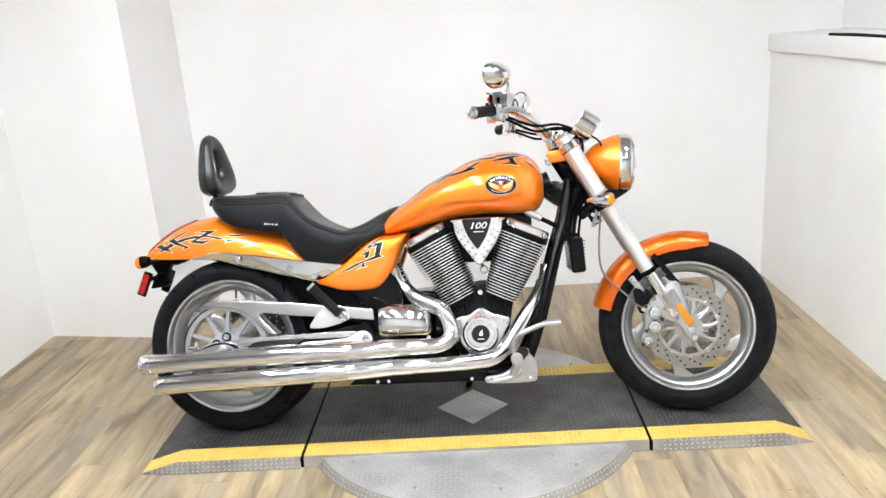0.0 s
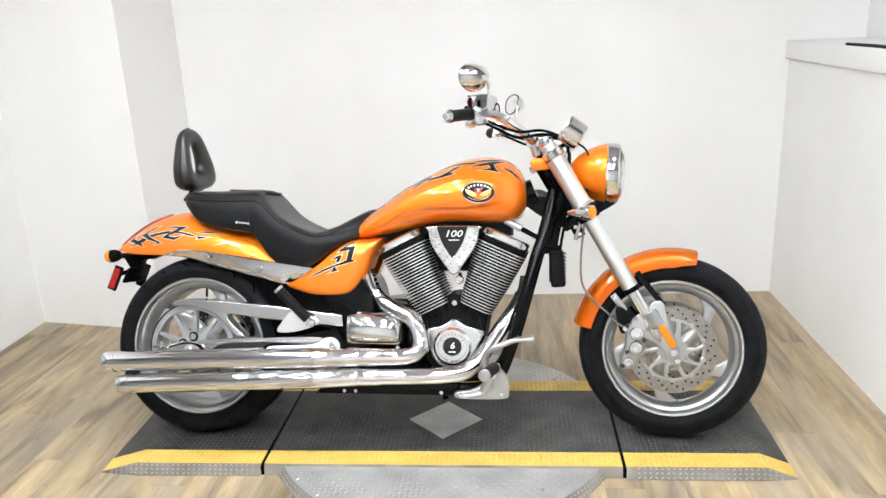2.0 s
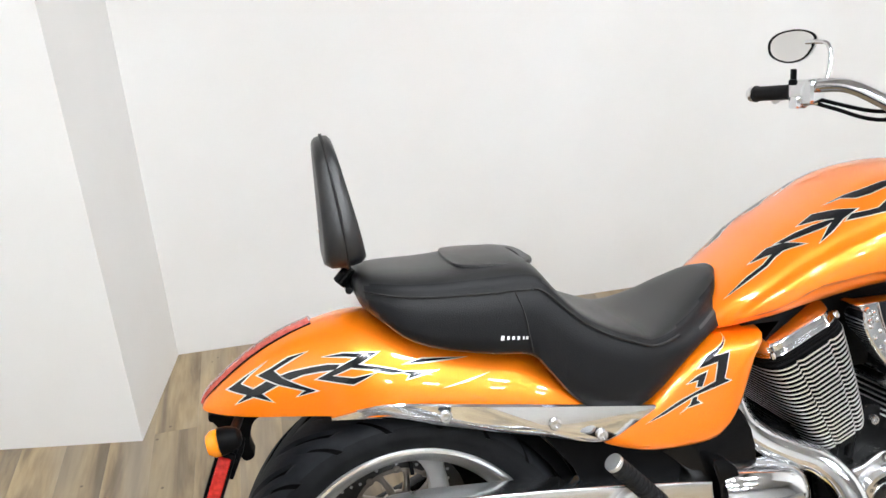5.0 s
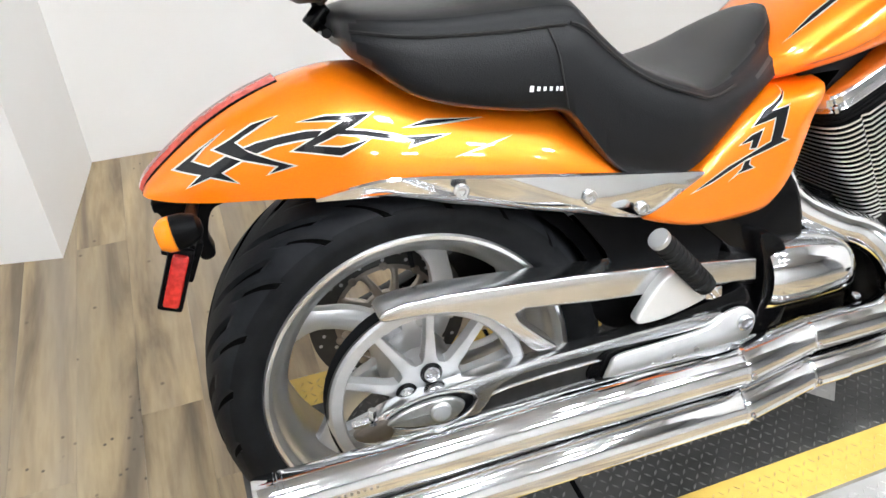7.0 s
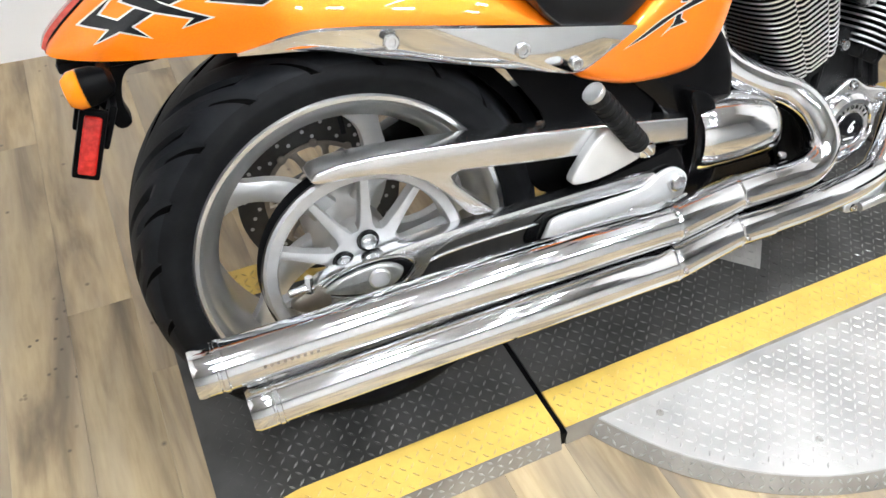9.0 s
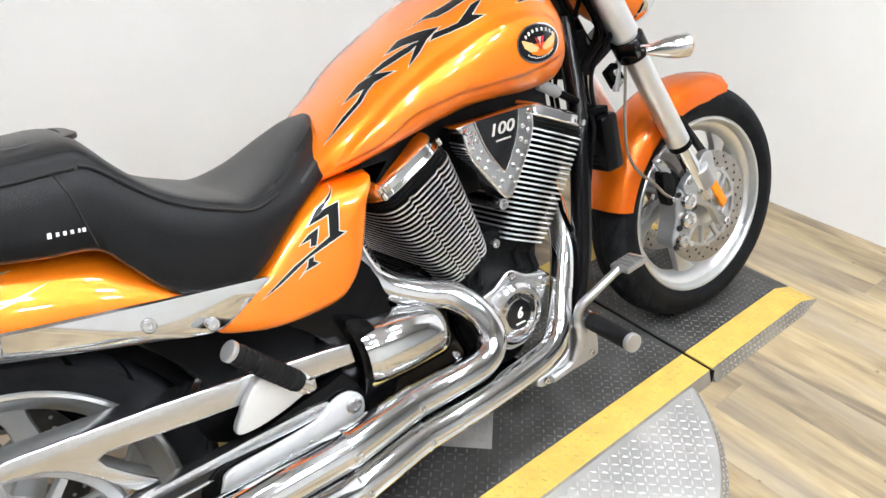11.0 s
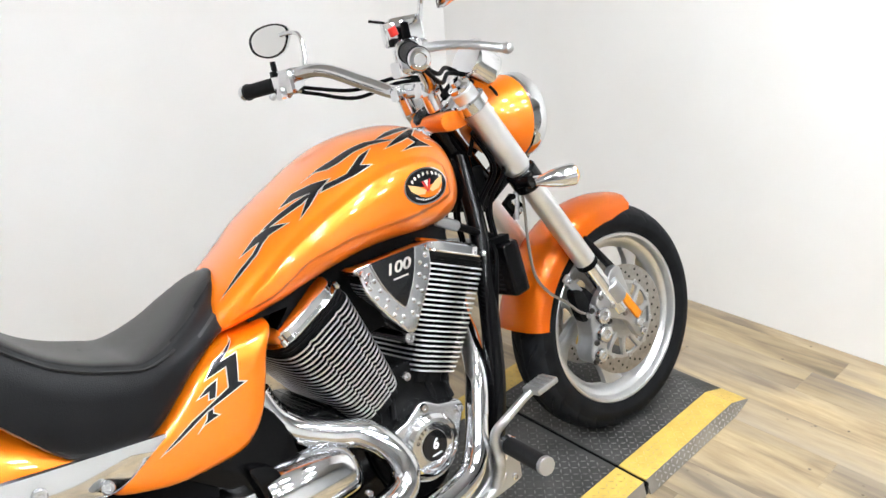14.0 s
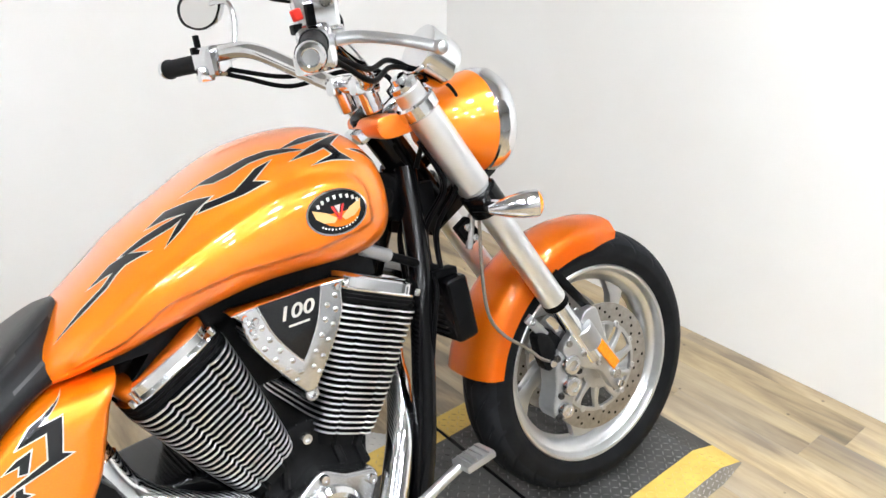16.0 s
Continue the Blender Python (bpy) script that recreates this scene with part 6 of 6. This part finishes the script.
    fpart("bulb_shroud", lathe([(0.05, -0.01), (0.048, 0.012), (0.02, 0.02), (0.001, 0.021)], ax @ Matrix.Translation((0.03, 0, 0)), 32), CHROME, hl)
    fpart("lamp_bracket", join(rod((1.36, -0.05, 0.86), (1.43, -0.05, 0.9), 0.012), rod((1.36, 0.05, 0.86), (1.43, 0.05, 0.9), 0.012), rod((1.34, 0.0, 0.95), (1.38, 0, 0.95), 0.02)), BLACK, hl)
    # gauge
    gx = axis_at((1.342, -0.07, 1.088), (-0.72, 0.0, 0.5))
    gg = fpart("speedometer", lathe([(0.03, -0.058), (0.043, -0.055), (0.047, -0.045), (0.0475, 0.0), (0.05, 0.006), (0.049, 0.014), (0.044, 0.016)], gx, 44), CHROME, bike, "chrome speedometer cup above the headlamp")
    fpart("gauge_face", lathe([(0.0445, 0.009), (0.001, 0.0092)], gx, 40), DARKGLASS, gg, "dark gauge face")
    fpart("gauge_bracket", tube([(1.3, 0, 1.02), (1.33, 0, 1.04), (1.37, 0, 1.05)], 0.012, 12), PLASTIC, gg)
    # front mudguard
    rows = []
    n = 40
    bm = bmesh.new()
    for i in range(n + 1):
        a = radians(166 - 90.5 * i / n)
        d = 0.055 * (1 - 0.35 * max(0, i / n - 0.85) / 0.15)
        prof = [(0.335 - d, 0.078), (0.335 - d * 0.55, 0.0785), (0.335 - 0.016, 0.073), (0.335 + 0.0, 0.055), (0.335 + 0.007, 0.03), (0.335 + 0.009, 0)]
        prof = prof + [(r, -y) for r, y in reversed(prof[:-1])]
        rows.append([bm.verts.new((XF + r * math.cos(a), y, ZF + r * math.sin(a))) for r, y in prof])
    for a, b in zip(rows, rows[1:]):
        for i in range(len(a) - 1):
            bm.faces.new((a[i], a[i + 1], b[i + 1], b[i]))
    bmesh.ops.solidify(bm, geom=list(bm.faces), thickness=0.004)
    fpart("front_fender", bm, ORANGE, bike, "orange pearl front mudguard", 40)
    # handlebar
    R = [(1.012, -0.345, 1.12), (1.036, -0.295, 1.128), (1.062, -0.245, 1.138), (1.112, -0.185, 1.134), (1.178, -0.122, 1.09), (1.218, -0.07, 1.055), (1.228, 0, 1.05)]
    L = [(1.218, 0.078, 1.055), (1.18, 0.138, 1.09), (1.12, 0.21, 1.138), (1.075, 0.275, 1.142), (1.046, 0.33, 1.13), (1.026, 0.38, 1.127)]
    hb = fpart("handlebar", tube(R + L, 0.0162, 20, 6), CHROME, bike, "chrome swept-back handlebar")
    for s in (-1, 1):
        fpart("riser", join(rod((1.235, s * 0.05, 1.0), (1.222, s * 0.05, 1.045), 0.019), block(0.05, 0.035, 0.035, Matrix.Translation((1.222, s * 0.05, 1.05)), 0.008)), CHROME, hb, "chrome handlebar riser")
        a, b = (Vector((1.046, 0.328, 1.13)), Vector((1.002, 0.43, 1.126))) if s > 0 else (Vector((1.036, -0.296, 1.128)), Vector((0.985, -0.398, 1.112)))
        d = b - a
        fpart("grip", tube([a + d * f for f in (0, 0.3, 0.7, 0.92)], 0.0185, 20, 4, smooth=False), GRIP, hb, "black rubber grip")
        for f in (0.02, 0.9):
            fpart("grip_flange", lathe([(0.0185, -0.003), (0.021, -0.002), (0.021, 0.002), (0.0185, 0.003)], axis_at(a + d * f, d), 20), GRIP, hb)
        fpart("bar_end", lathe([(0.0175, 0), (0.0195, 0.003), (0.0195, 0.012), (0.017, 0.017), (0.012, 0.018), (0.01, 0.0145), (0.001, 0.014)], axis_at(a + d * 0.92, d), 28), CHROME, hb, "chrome bar end")
        c = Vector((1.064, 0.296, 1.136)) if s > 0 else Vector((1.054, -0.264, 1.132))
        fpart("switch_housing", join(block(0.052, 0.064, 0.07, axis_at(c + Vector((0, 0, -0.008)), d), 0.015, 3), block(0.03, 0.035, 0.03, Matrix.Translation(c + Vector((-0.02, 0, -0.03))), 0.006)), CHROME, hb, "chrome switch housing")
        fpart("switch", block(0.012, 0.02, 0.014, Matrix.Translation(c + Vector((-0.03, s * 0.008, 0.018))), 0.003), PLASTIC, hb)
        fpart("switch", block(0.012, 0.012, 0.03, Matrix.Translation(c + Vector((-0.015, s * 0.03, 0.034))), 0.003), PLASTIC, hb)
        reach = 1.0 if s > 0 else 0.76
        lv = [c + Vector((0.03, s * 0.01, -0.002)), c + Vector((0.055, s * 0.05 * reach, -0.004)), c + Vector((0.085 if s < 0 else 0.05, s * 0.12 * reach, -0.016)), c + Vector((0.115 if s < 0 else 0.03, s * 0.185 * reach, -0.033))]
        fpart("lever", tube([tuple(p) + (r,) for p, r in zip(lv, (0.012, 0.0105, 0.0095, 0.0095))], 0.008, 14, 6, flat=0.7), SATIN, hb, "polished lever")
        fpart("lever_ball", lathe([(0.001, -0.011), (0.008, -0.008), (0.0105, 0.0), (0.008, 0.008), (0.001, 0.011)], axis_at(lv[-1], (0, 1, 0)), 16), SATIN, hb)
        fpart("lever_perch", block(0.05, 0.03, 0.028, axis_at(c + Vector((0.025, -s * 0.012, 0.004)), d), 0.008), CHROME, hb)
        if s < 0:
            fpart("reservoir", block(0.066, 0.085, 0.05, Matrix.Translation(c + Vector((0.02, 0.035, 0.037))) @ pose(0, 0, 0, 0, 0, -20), 0.012, 3), CHROME, hb, "chrome brake fluid reservoir")
            fpart("kill_switch", rod(c + Vector((-0.02, 0.0, 0.03)), c + Vector((-0.024, 0.0, 0.045)), 0.008, 12), RED, hb, "red engine stop switch")
        # mirror
        ms = c + Vector((0.052 if s > 0 else 0.03, s * 0.0, 0.018))
        hm = 0.092 if s > 0 else 0.086
        mp = [ms, ms + Vector((0.012, s * 0.005, hm * 0.55)), ms + Vector((0.012, s * 0.02, hm * 0.92)), ms + Vector((0.0, s * 0.05, hm)), ms + Vector((-0.008, s * 0.075, hm))]
        mr = fpart("mirror", tube(mp, 0.0055, 12, 6), CHROME, bike, "chrome oval mirror on a bent stem")
        cen = mp[-1] + Vector((-0.004, s * 0.045, -0.008))
        o = rounded([(s * y, z) for y, z in ((-0.058, 0.016), (-0.04, 0.04), (0.0, 0.049), (0.045, 0.04), (0.066, 0.012), (0.055, -0.028), (0.01, -0.05), (-0.036, -0.036))], 5)
        o = [(py, pz * 0.84) for py, pz in o]
        fm = Matrix.Translation(cen) @ pose(0, 0, 0, 0, 8, s * 32)
        rings = [[fm @ Vector((dx, y * k, z * k)) for y, z in o] for dx, k in ((-0.008, 0.97), (-0.0085, 1.0), (0.002, 0.98), (0.018, 0.76), (0.033, 0.47), (0.043, 0.2), (0.045, 0.08))]
        fpart("mirror_shell", skin(rings), CHROME, mr, "chrome mirror shell", 50)
        fpart("mirror_rim", skin([[fm @ Vector((dx, y * k, z * k)) for y, z in o] for dx, k in ((-0.0085, 1.005), (-0.0105, 1.0), (-0.0105, 0.9), (-0.0085, 0.9))], cap=False, closed=True), BLACK, mr, "black mirror rim")
        fpart("mirror_glass", skin([[fm @ Vector((-0.0095, y * 0.93, z * 0.93)) for y, z in o], [fm @ Vector((-0.008, y * 0.93, z * 0.93)) for y, z in o]]), MIRROR, mr, "mirror glass")
    # cables
    for k, (y0, dz) in enumerate(((-0.25, 0.0), (-0.26, -0.012), (0.285, 0.0), (0.29, -0.012))):
        fpart("control_cable", tube([(1.07, y0, 1.118 + dz), (1.11, y0 * 0.88, 1.1 + dz), (1.18, y0 * 0.66, 1.078 + 1.6 * dz), (1.26, y0 * 0.35, 1.085 + dz), (1.33, y0 * 0.2, 1.05), (1.34, y0 * 0.2, 0.97), (1.3, y0 * 0.2, 0.88)], 0.0048, 10), PLASTIC, hb, "black control cable")
    fpart("control_cable", tube([(1.36, -0.03, 1.05), (1.4, -0.05, 1.02), (1.41, -0.06, 0.98), (1.39, -0.06, 0.93)], 0.0035, 8), PLASTIC, hb)
    fpart("antenna_cable", tube([(1.12, -0.21, 1.125), (1.122, -0.213, 1.16), (1.1, -0.214, 1.178), (1.06, -0.213, 1.188), (1.018, -0.212, 1.198)], 0.0025, 6), PLASTIC, hb)


front_end()


# ---- tail ----
def tail():
    t = part("tail_bracket", join(plate(rounded([(-0.335, 0.668), (-0.2, 0.665), (-0.215, 0.648), (-0.26, 0.64), (-0.275, 0.6), (-0.27, 0.57), (-0.29, 0.565), (-0.305, 0.6), (-0.325, 0.63)], 4), -0.02, 0.02, 0.004),
                             block(0.11, 0.075, 0.016, Matrix.Translation((-0.285, 0, 0.66)), 0.006)), PLASTIC, bike, "black number plate bracket under the tail")
    part("plate_holder", block(0.01, 0.15, 0.06, Matrix.Translation((-0.298, 0, 0.585)) @ pose(0, 0, 0, 0, 25, 0), 0.004), PLASTIC, t, "black plate holder")
    for s in (-1, 1):
        m = Matrix.Translation((-0.325, s * 0.098, 0.577)) @ pose(0, 0, 0, 0, -68, 0)
        part("side_reflector", block(0.078, 0.01, 0.022, m @ Matrix.Translation((0, s * 0.007, 0)), 0.0045, 3), REDLENS, t, "red side reflector")
        part("reflector_back", block(0.094, 0.012, 0.034, m, 0.005, 2), PLASTIC, t)
        part("reflector_arm", rod((-0.295, s * 0.06, 0.6), (-0.315, s * 0.095, 0.59), 0.008, 10), PLASTIC, t)
        sg = part("tail_signal", lathe([(0.008, 0.036), (0.016, 0.031), (0.022, 0.016), (0.0235, 0.0)], axis_at((-0.31, s * 0.145, 0.66), (1, 0, 0.15)), 28), PLASTIC, bike, "rear turn signal with amber lens")
        part("signal_lens", lathe([(0.0235, 0.001), (0.023, -0.01), (0.017, -0.019), (0.001, -0.023)], axis_at((-0.31, s * 0.145, 0.66), (1, 0, 0.15)), 28), AMBER, sg, "amber lens")
        part("signal_stalk", rod((-0.285, s * 0.03, 0.657), (-0.292, s * 0.13, 0.66), 0.0085, 12), PLASTIC, sg)
    # red lamp strip let into the back edge of the mudguard
    L = [(-0.349, 0.682), (-0.338, 0.7), (-0.305, 0.728), (-0.255, 0.763), (-0.2, 0.791), (-0.145, 0.81)]
    part("tail_lamp", loft(L, lambda r: [(r[0] - 0.6 * dz, y, r[1] + 0.8 * dz) for y, dz in ((-0.017, -0.006), (-0.015, 0.004), (0.0, 0.006), (0.015, 0.004), (0.017, -0.006))], 4), TAIL_RED, bike, "red lamp strip along the tail")
    for s in (-1, 1):
        part("lamp_seal", tube([(x + 0.002, s * 0.0185, z - 0.0035) for x, z in L], 0.0022, 8, 4), PLASTIC, bike, "black seal beside the tail lamp")


tail()


# ---- painted graphics ----
def flame(tree, parent, poly, edge=0.003, side=-1, slope=0.0):
    decal("graphic_edge", grow(poly, edge), tree, SILVER_PRINT, parent, 0.0005, 3, side, "", slope)
    decal("graphic", poly, tree, BLACK_PRINT, parent, 0.0009, 3, side, "", slope)


fender_tree, cover_tree, tank_tree = surface_tree(fender), surface_tree(cover), surface_tree(fuel_tank)
for outline in (
        [(-0.228, 0.754), (-0.26, 0.735), (-0.298, 0.712), (-0.265, 0.704), (-0.284, 0.69), (-0.254, 0.701), (-0.222, 0.691), (-0.239, 0.705), (-0.211, 0.718), (-0.229, 0.725), (-0.253, 0.713), (-0.275, 0.721), (-0.257, 0.736)],
        [(-0.156, 0.769), (-0.188, 0.761), (-0.219, 0.745), (-0.243, 0.734), (-0.208, 0.719), (-0.164, 0.708), (-0.177, 0.699), (-0.145, 0.707), (-0.171, 0.716), (-0.199, 0.728), (-0.215, 0.741), (-0.198, 0.75), (-0.176, 0.761)],
        [(-0.205, 0.733), (-0.186, 0.739), (-0.152, 0.745), (-0.122, 0.749), (-0.1, 0.749), (-0.11, 0.741), (-0.139, 0.738), (-0.165, 0.734), (-0.189, 0.726)],
        [(-0.127, 0.761), (-0.094, 0.766), (-0.035, 0.764), (-0.064, 0.751), (-0.115, 0.731), (-0.08, 0.727), (-0.042, 0.734), (-0.082, 0.717), (-0.142, 0.726), (-0.109, 0.742), (-0.071, 0.759), (-0.091, 0.761)],
        [(-0.076, 0.749), (-0.044, 0.744), (-0.011, 0.736), (0.007, 0.73), (-0.016, 0.731), (-0.052, 0.74), (-0.085, 0.744)],
        [(0.063, 0.726), (0.03, 0.728), (0.001, 0.731), (0.016, 0.725), (0.011, 0.719), (0.039, 0.723)],
        [(0.008, 0.742), (0.039, 0.746), (0.117, 0.738), (0.075, 0.74), (0.038, 0.741)]):
    flame(fender_tree, fender, outline)
decal("graphic_edge", [(0.066, 0.696), (0.113, 0.7048), (0.158, 0.711), (0.112, 0.7012)], fender_tree, SILVER_PRINT, fender)
for outline in (
        [(0.61, 0.712), (0.571, 0.688), (0.602, 0.692), (0.589, 0.645), (0.6, 0.64), (0.57, 0.632), (0.527, 0.621), (0.468, 0.595), (0.434, 0.583), (0.497, 0.614), (0.537, 0.629), (0.571, 0.642), (0.579, 0.678), (0.54, 0.67), (0.562, 0.69)],
        [(0.555, 0.662), (0.544, 0.636), (0.534, 0.637), (0.538, 0.649), (0.518, 0.645), (0.536, 0.656)],
        [(0.534, 0.619), (0.532, 0.612), (0.54, 0.606), (0.513, 0.601), (0.501, 0.593), (0.52, 0.606), (0.525, 0.618)]):
    flame(cover_tree, cover, outline)


def tank_flame(poly):
    for side in (-1, 1):
        flame(tank_tree, fuel_tank, poly, 0.003, side, 0.6)


for outline in (
        [(0.627, 0.563), (0.671, 0.583), (0.705, 0.599), (0.722, 0.612), (0.738, 0.62), (0.77, 0.619), (0.747, 0.637), (0.724, 0.638), (0.688, 0.618), (0.712, 0.621), (0.722, 0.62), (0.701, 0.604), (0.669, 0.589)],
        [(0.739, 0.641), (0.772, 0.65), (0.801, 0.654), (0.824, 0.655), (0.84, 0.652), (0.812, 0.642), (0.776, 0.638), (0.747, 0.636)],
        [(0.785, 0.665), (0.818, 0.682), (0.85, 0.675), (0.876, 0.662), (0.847, 0.649), (0.818, 0.628), (0.792, 0.613), (0.818, 0.639), (0.836, 0.655), (0.813, 0.663)],
        [(0.849, 0.643), (0.863, 0.654), (0.885, 0.651), (0.905, 0.651), (0.929, 0.665), (0.949, 0.678), (0.976, 0.684), (0.955, 0.67), (0.935, 0.656), (0.953, 0.646), (0.915, 0.64), (0.884, 0.64)],
        [(0.847, 0.697), (0.875, 0.701), (0.891, 0.688), (0.913, 0.688), (0.948, 0.696), (0.983, 0.696), (1.032, 0.688), (1.014, 0.699), (0.983, 0.71), (0.947, 0.711), (0.914, 0.706), (0.884, 0.705)],
        [(1.004, 0.671), (1.043, 0.689), (1.089, 0.708), (1.126, 0.722), (1.083, 0.689), (1.089, 0.668), (1.105, 0.651), (1.065, 0.655), (1.031, 0.652), (1.067, 0.663), (1.074, 0.666), (1.067, 0.683), (1.046, 0.677)],
        [(0.999, 0.702), (1.041, 0.719), (1.091, 0.727), (1.123, 0.728), (1.087, 0.712), (1.043, 0.706)],
        [(1.112, 0.676), (1.14, 0.678), (1.178, 0.66), (1.155, 0.66), (1.138, 0.668)]):
    tank_flame(outline)


def tank_badge():
    cx, cz, a, b, tilt = 1.037, 0.869, 0.055, 0.0355, radians(-2)

    def ell(ra, rb, n=40, a0=0.0, a1=2 * math.pi):
        pts = []
        for k in range(n):
            q = a0 + (a1 - a0) * k / n
            x, z = ra * math.cos(q), rb * math.sin(q)
            pts.append((cx + x * math.cos(tilt) - z * math.sin(tilt), cz + x * math.sin(tilt) + z * math.cos(tilt)))
        return pts

    def at(pts):
        return [(cx + x, cz + z) for x, z in pts]
    decal("badge_rim", ell(a, b), tank_tree, CHROME, fuel_tank, 0.0012, 2, label="chrome rimmed oval tank badge")
    decal("badge_field", ell(a * 0.94, b * 0.92), tank_tree, BLACK_PRINT, fuel_tank, 0.0016, 2)
    for s in (-1, 1):
        decal("badge_wing", at([(s * 0.004, -0.008), (s * 0.02, 0.003), (s * 0.044, 0.012), (s * 0.04, -0.002), (s * 0.028, -0.011), (s * 0.01, -0.014)]), tank_tree, GOLD_PRINT, fuel_tank, 0.002, 2)
        decal("badge_stroke", at([(s * 0.001, -0.014), (s * 0.012, 0.011), (s * 0.0075, 0.011), (s * 0.0, -0.007)]), tank_tree, RED_PRINT, fuel_tank, 0.0023, 2)
    decal("badge_stroke", at([(-0.0055, 0.011), (0.0055, 0.011), (0.0, -0.002)]), tank_tree, SILVER_PRINT, fuel_tank, 0.0023, 1)
    # the unreadable ring of lettering as plain bars
    for a0 in range(28, 156, 16):
        q = radians(a0)
        x, z = 0.042 * math.cos(q), 0.0235 * math.sin(q)
        decal("badge_bar", at([(x - 0.0023, z - 0.003), (x + 0.0023, z - 0.003), (x + 0.0027, z + 0.003), (x - 0.0027, z + 0.003)]), tank_tree, SILVER_PRINT, fuel_tank, 0.0021, 0)
    for a0 in range(220, 325, 9):
        q = radians(a0)
        x, z = 0.041 * math.cos(q), 0.0255 * math.sin(q)
        decal("badge_bar", at([(x - 0.0015, z - 0.0013), (x + 0.0015, z - 0.0013), (x + 0.0015, z + 0.0013), (x - 0.0015, z + 0.0013)]), tank_tree, WHITE_PRINT, fuel_tank, 0.0021, 0)


tank_badge()


# ---- floor planks ----
def planks():
    w, L = 0.128, 1.22
    meshes = {}
    nx = int((X_RIGHT - X_LEFT) / w) + 1
    for i in range(nx):
        x0 = X_LEFT + i * w
        x1 = min(x0 + w, X_RIGHT)
        y = Y_FRONT - random.random() * L
        while y < Y_BACK:
            a, b = max(y, Y_FRONT), min(y + L, Y_BACK)
            if b - a > 0.02 and x1 - x0 > 0.01:
                key = (round(x1 - x0, 3), round(b - a, 3))
                if key not in meshes:
                    bm = block(x1 - x0 - 0.0003, b - a - 0.0003, 0.006, None, 0.0003, 1)
                    me = bpy.data.meshes.new("plank")
                    bm.to_mesh(me)
                    bm.free()
                    me.materials.append(OAK)
                    meshes[key] = me
                shared("plank", meshes[key], Matrix.Translation(((x0 + x1) / 2, (a + b) / 2, -0.003)), floor)
            y += L


planks()
